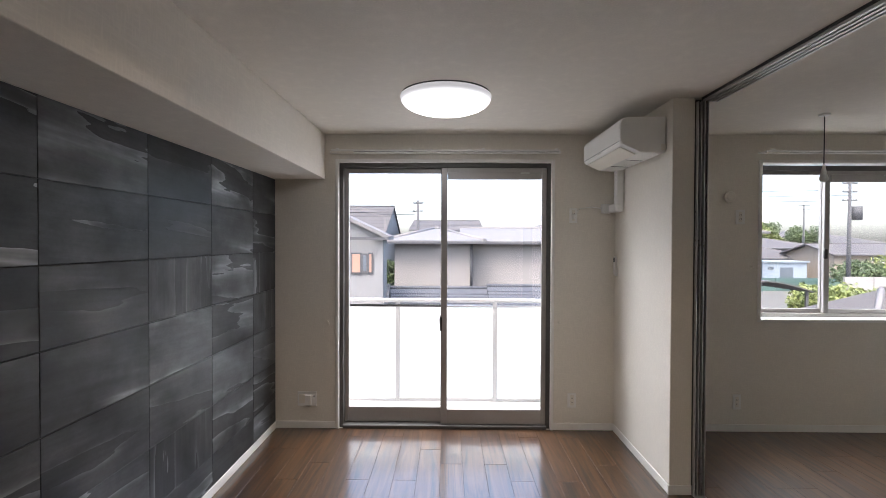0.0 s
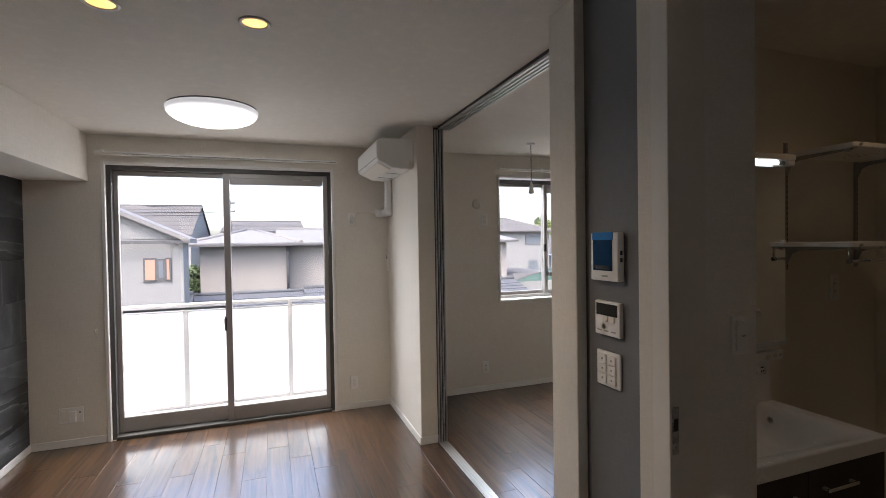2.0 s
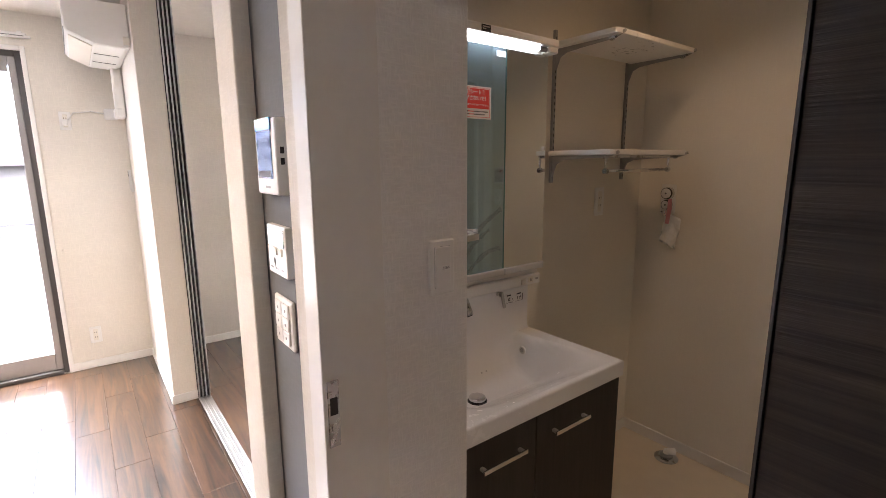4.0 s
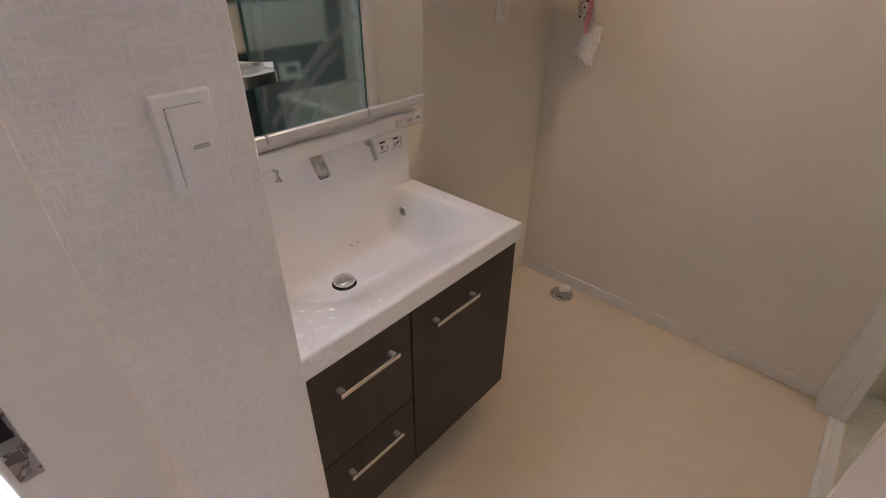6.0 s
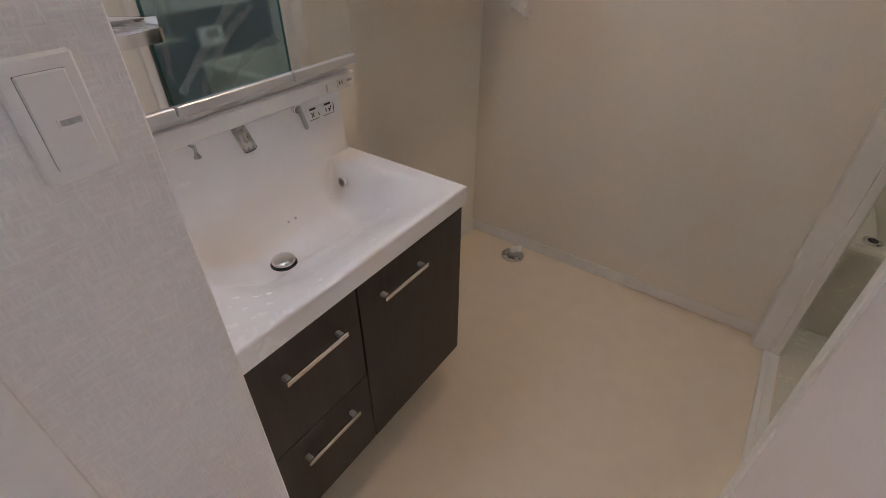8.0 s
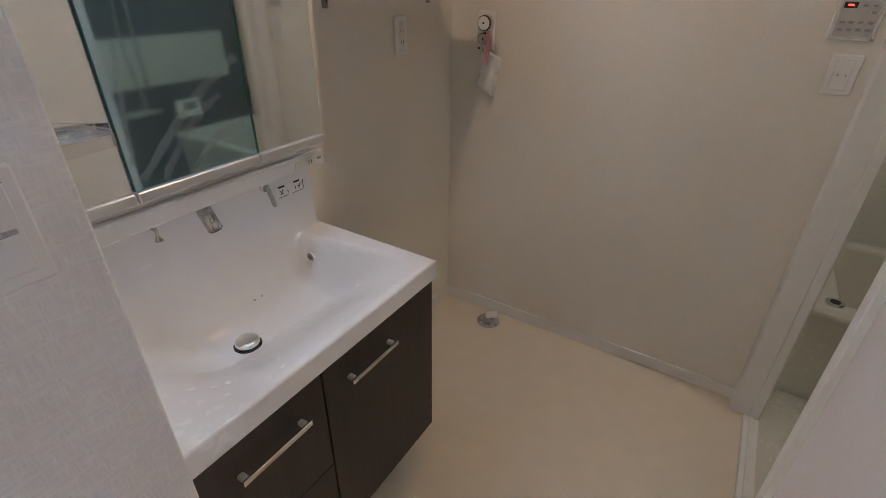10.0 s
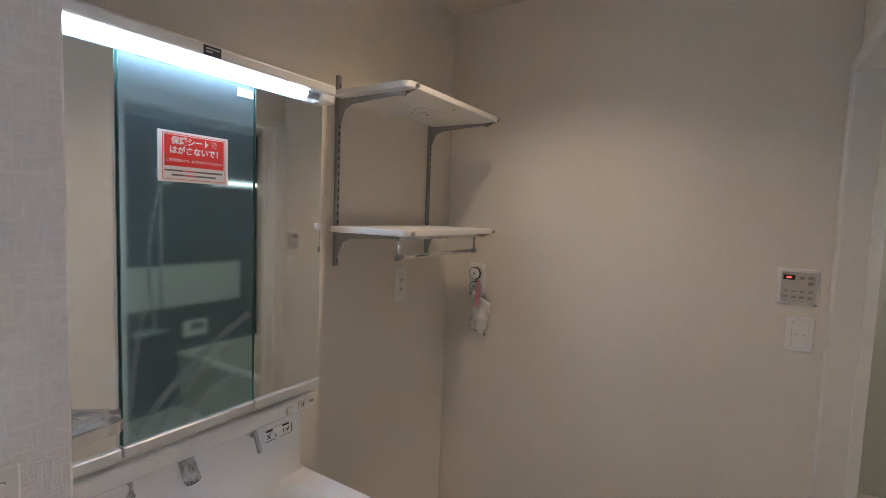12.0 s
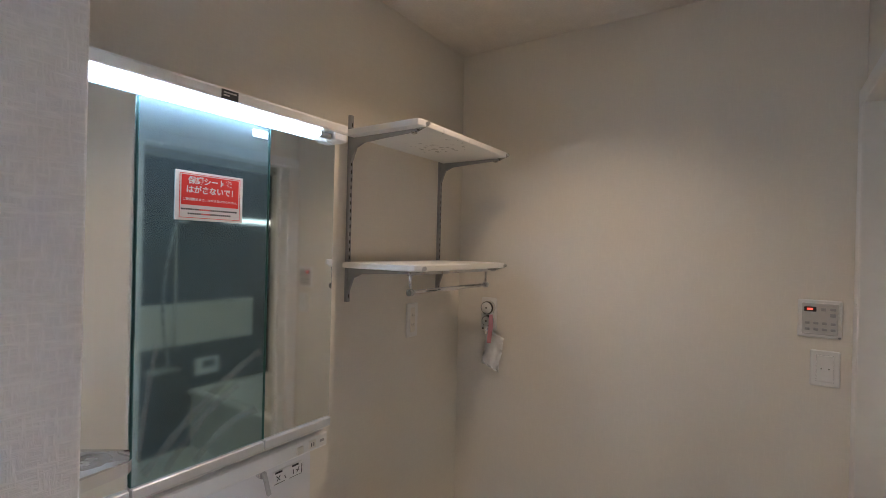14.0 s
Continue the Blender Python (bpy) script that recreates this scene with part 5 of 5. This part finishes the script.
house(-13.11, -2.43, 15.72, 16.7, GZ, 1.72, 4.35, "gable_front", WALL_A, ROOF_A, "white rendered house with pale tiled gable roof", 0.22,
      ((-3.48, -3.13, 0.46, 1.16, SHUTTER), (-3.13, -2.92, 0.5, 1.13, WINGLASS), (-2.92, -2.75, 0.46, 1.16, SHUTTER), (-5.58, -4.71, 0.43, 1.22, WINGLASS)))
house(-2.64, 0.80, 20.97, 33.22, GZ, 1.58, 2.27, "hip", WALL_B, ROOF_A, "beige rendered house with low pale hipped roof", 0.5)
house(0.80, 11.57, 21.58, 32.52, GZ, 1.56, 2.30, "gable_side", WALL_B, ROOF_A, "beige rendered house wing with low pale roof", 0.45)
solid("downpipe", tube([(0.74, 20.9, 1.42), (0.74, 20.88, 1.2), (0.74, 20.88, -0.4), (1.05, 20.88, -1.2)], 0.06), POLE, "grey rain downpipe on the beige house", "downpipe")
house(-2.52, 1.15, 16.77, 19.75, GZ, -0.73, -0.27, "gable_side", WALL_B, ROOF_D, "low outbuilding with dark tiled roof", 0.3, courses=0.3)
house(1.5, 9.82, 16.42, 19.92, GZ, -0.73, -0.17, "gable_side", WALL_B, ROOF_D, "low outbuilding with dark tiled roof", 0.3, courses=0.3)
house(-2.96, -2.54, 16.25, 17.47, GZ, -0.71, -0.06, "gable_side", WALL_A, ROOF_A, "small porch with pale tiled roof", 0.2)
house(-20.81, -6.4, 45.47, 59.47, GZ, 2.44, 5.42, "gable_side", WALL_A, ROOF_B, "distant house with grey gable roof", 0.15, courses=1.0)
house(-3.66, 2.64, 50.72, 62.97, GZ, 2.79, 4.02, "gable_side", WALL_A, ROOF_B, "distant house with grey tiled roof", 0.8, courses=1.0)
house(8.24, 19.44, 50.72, 64.72, GZ, 2.18, 4.63, "hip", WALL_A, ROOF_B, "distant house with grey hipped roof", 0.8)
house(-52, -25, 52, 76, GZ, 2.0, 5.5, "hip", WALL_A, ROOF_B, "distant house with grey hipped roof", 0.8)
house(22, 32.3, 50, 58, GZ, 2.6, 4.3, "hip", WALL_A, ROOF_B, "two-storey pale house with grey roof", 0.6,
      ((29.0, 31.0, 0.9, 2.2, WINGLASS), (29.4, 30.6, -2.2, -1.0, WINGLASS)))
house(33.5, 42.5, 56.5, 64, GZ, -0.3, 1.0, "hip", WALL_A, ROOF_B, "low house with grey hipped roof behind the hut", 0.5)
house(37, 52, 67, 79, GZ, 0.8, 2.4, "hip", WALL_A, ROOF_B, "distant house with grey hipped roof", 0.8)
house(39.9, 54, 50, 57, GZ, 0.35, 1.45, "gable_side", WALL_C, ROOF_B, "single-storey ochre house with grey roof and window", 0.5, ((43.6, 45.3, -0.35, 0.1, WINGLASS), (48, 50, -0.9, 0.1, WINGLASS)))
house(56, 68, 46, 56, GZ, 0.2, 1.6, "gable_side", WALL_C, ROOF_D, "distant house with dark roof and window", 0.6, ((58, 60, -1.6, -0.5, WINGLASS), (63, 65, -1.6, -0.5, WINGLASS)))
house(60, 84, 90, 110, GZ, 1.0, 4.0, "hip", WALL_A, ROOF_B, "distant house with grey hipped roof", 0.8)
house(12.4, 19, 14.2, 16.6, GZ, -0.78, 0.05, "hip", WALL_A, ROOF_B, "neighbouring roof with grey tiles", 0.3)

pf = thing("prefab_hut", (36.2, 53.5, GZ), "pale blue prefabricated site hut", "hut")
part("wall", box(33.8, 52, GZ, 38.6, 55, -0.6), PREFAB, pf)
part("roof", box(33.6, 51.8, -0.6, 38.8, 55.2, -0.45), PREFAB, pf)
part("door", box(35.7, 51.95, GZ, 37.1, 52.02, -1.15), WINGLASS, pf)
part("window", box(34.4, 51.95, -1.45, 35.0, 52.02, -1.05), WINGLASS, pf)
cp = thing("carport", (14.5, 22.0, GZ), "arched grey carport roof on posts", "carport")
pts = [(11.3 + 0.34 * k, -0.55 + 0.45 * math.sin(math.pi * k / 12)) for k in range(13)]
part("roof", prism(pts + [(x, z - 0.06) for x, z in pts[::-1]], "y", 20.5, 24), ROOF_B, cp)
for x in (11.5, 15.2):
    for y in (20.7, 23.8):
        part("post", box(x - 0.05, y - 0.05, GZ, x + 0.05, y + 0.05, -0.5), POLE, cp)
gf = thing("garden_fence", (40, 44, GZ), "green net fence behind the gardens", "fence")
for k in range(14):
    part("fence_panel", box(22 + 2.6 * k, 44, GZ, 24.55 + 2.6 * k, 44.06, -1.7), FENCE, gf)
gw = thing("block_wall", (34, 33, GZ), "grey concrete block garden wall", "garden wall")
for k in range(8):
    part("wall_panel", box(27 + 2.0 * k, 33, GZ, 28.95 + 2.0 * k, 33.15, -0.8 - 0.02 * (k % 3)), BLOCKS, gw)


def utility_pole(x, y, top, arms, transformer, reach=0.9):
    p = thing("utility_pole", (x, y, GZ), "concrete utility pole with cross arms", "utility pole")
    part("shaft", cyl((x, y, GZ), (x, y, top), 0.16, 12, 0.10), POLE, p)
    for k in range(arms):
        z = top - 0.3 - 0.6 * k
        a = part("cross_arm", box(x - reach, y - 0.05, z, x + reach, y + 0.05, z + 0.09), POLE, p)
        for d in (-0.85 * reach, -0.3 * reach, 0.5 * reach, 0.85 * reach):
            part("insulator", cyl((x + d, y, z + 0.09), (x + d, y, z + 0.26), 0.05, 8), PLASTIC_GREY, a)
    if transformer:
        part("transformer", cyl((x + 0.55, y, top - 2.9), (x + 0.55, y, top - 1.9), 0.32, 14), POLE, p)


utility_pole(-2.65, 37, 4.75, 2, False, 0.38)
utility_pole(28.9, 35, 6.1, 3, True, 0.55)
utility_pole(51.5, 70, 7.2, 2, False)
for z in (5.0, 5.4, 4.6):
    solid("power_line", cyl((-40, 60 + z, z + 1.2), (28.9, 35, z), 0.02, 6), BLACK, "thin black overhead power line", "cable", "power lines")
for z in (2.75, 2.95):
    solid("power_line", cyl((-24, 30, z + 0.15), (-2.85, 37, z + 0.9), 0.022, 6), BLACK, "thin black overhead power line", "cable", "power lines")


def tree(x, y, height, radius, leaves, material, label, seed, size):
    """Tapered trunk with limbs, and a crown of many small leaf clumps in uneven masses."""
    rnd = random.Random(seed)
    t = thing("tree", (x, y, GZ), label, "tree")
    bm = cyl((x, y, GZ), (x + 0.1, y, GZ + height * 0.55), radius * 0.09, 8, radius * 0.05)
    lobes = []
    for k in range(9):
        a, u = rnd.uniform(0, 2 * math.pi), rnd.uniform(0.15, 0.75)
        c = Vector((x + radius * u * math.cos(a), y + radius * u * math.sin(a), GZ + height * rnd.uniform(0.45, 0.9)))
        lobes.append((c, radius * rnd.uniform(0.28, 0.5)))
        cyl((x + 0.05, y, GZ + height * 0.35), tuple(c), radius * 0.03, 6, radius * 0.01, bm=bm)
    part("trunk", bm, BARK, t)
    vs, fs = [], []
    for k in range(leaves):
        c, r = lobes[rnd.randrange(len(lobes))]
        d = Vector((rnd.gauss(0, 1), rnd.gauss(0, 1), rnd.gauss(0, 0.8)))
        d = d.normalized() * r * rnd.uniform(0.45, 1.1)
        p = c + d
        a = Vector((rnd.gauss(0, 1), rnd.gauss(0, 1), rnd.gauss(0, 1))).normalized() * size
        q = a.cross(Vector((rnd.gauss(0, 1), rnd.gauss(0, 1), rnd.gauss(0, 1)))).normalized() * size * 0.6
        n = len(vs)
        vs += [tuple(p - a), tuple(p + q), tuple(p + a), tuple(p - q)]
        fs.append((n, n + 1, n + 2, n + 3))
    me = bpy.data.meshes.new("crown")
    me.from_pydata(vs, [], fs)
    me.materials.append(material)
    me.transform(Matrix.Translation(-t.location))
    cr = new("crown", me)
    cr.parent = t
    return t


tree(21.0, 27.5, 1.7, 1.9, 2600, LEAF, "yellow-green rounded garden tree", 1, 0.12)
tree(24.5, 29.0, 1.7, 1.6, 2200, LEAF, "yellow-green leafy garden tree", 2, 0.12)
tree(31.5, 36.5, 2.9, 1.6, 2000, LEAF_D, "dark green pruned pine", 3, 0.12)
tree(38.0, 41.0, 3.2, 2.0, 1800, LEAF, "light green garden tree", 4, 0.14)
tree(33.5, 40.0, 2.6, 1.8, 1800, LEAF_D, "dark green garden tree", 5, 0.13)
tree(-3.35, 24.0, 3.9, 0.8, 1500, LEAF_D, "dark green tree between the houses", 6, 0.07)
for k in range(5):
    tree(52.5 + 3.2 * k, 84 + 3 * (k % 3), (8.6, 9.4, 8.8, 7.4, 5.6)[k], 3.4, 5200, LEAF_D if k % 2 else LEAF, "tall distant leafy tree", 10 + k, 0.17)
tree(112, 118, 5.6, 5.0, 1500, LEAF_D, "far dark rounded tree", 21, 0.5)

# ---- floor boards and wall tiles ----
BOARD = {}


def plank_mesh(w, length):
    key = (round(w, 3), round(length, 3))
    if key not in BOARD:
        BOARD[key] = mesh_of("plank", box(0, 0, -0.012, w, length, 0.0, 0.0009), FLOORWOOD)
    return BOARD[key]


def lay_floor(name, x0, x1, y0, y1, label, seed):
    """Walnut boards along y, ends staggered, with fine open joints."""
    rnd = random.Random(seed)
    fl_ = thing(name, (x0, y0, 0.0), label, "floor", kind="structure")
    w, length, gap = 0.1515, 0.91, 0.0010
    x, col = x0, 0
    while x < x1 - 0.002:
        ww = min(w, x1 - x)
        y = y0 - length * rnd.choice((0.0, 0.25, 0.5, 0.75))
        while y < y1:
            a, b = max(y, y0), min(y + length, y1)
            if b - a > 0.02:
                ob = new("plank", plank_mesh(ww - gap, b - a - gap))
                ob.parent = fl_
                ob.location = (x - x0, a - y0, 0.0)
            y += length
        x += w
        col += 1


lay_floor("floor_living", LX, 1.222, SY, WY, "glossy walnut plank floor", 5)
lay_floor("floor_bedroom", 1.293, BX, 1.185, WY, "glossy walnut plank floor", 6)
TW, TH = 0.600, 0.3005
tile_me = mesh_of("tile", box(0.0, 0.0015, 0.0015, 0.010, TW - 0.0015, TH - 0.0015, 0.0008), SLATE)
tw_ = thing("tile_cladding", (LX - 0.011, SY, 0.0), "dark grey slate-look wall tiles, stack bonded", "tiles", kind="structure")
y = 1.661 - 7 * TW
while y < WY - 0.01:
    z = 1.443 - 5 * TH
    while z < 2.03:
        y0, y1, z0, z1 = max(y, SY), min(y + TW, WY), max(z, 0.0), min(z + TH, 2.035)
        if y1 - y0 > 0.03 and z1 - z0 > 0.02:
            whole = abs(y1 - y0 - TW) < 0.001 and abs(z1 - z0 - TH) < 0.001
            me = tile_me if whole else mesh_of("tile", box(0.0, 0.0015, 0.0015, 0.010, y1 - y0 - 0.0015, z1 - z0 - 0.0015, 0.0008), SLATE)
            ob = new("tile", me)
            ob.parent = tw_
            ob.location = (0.0, y0 - SY, z0)
        z += TH
    y += TW
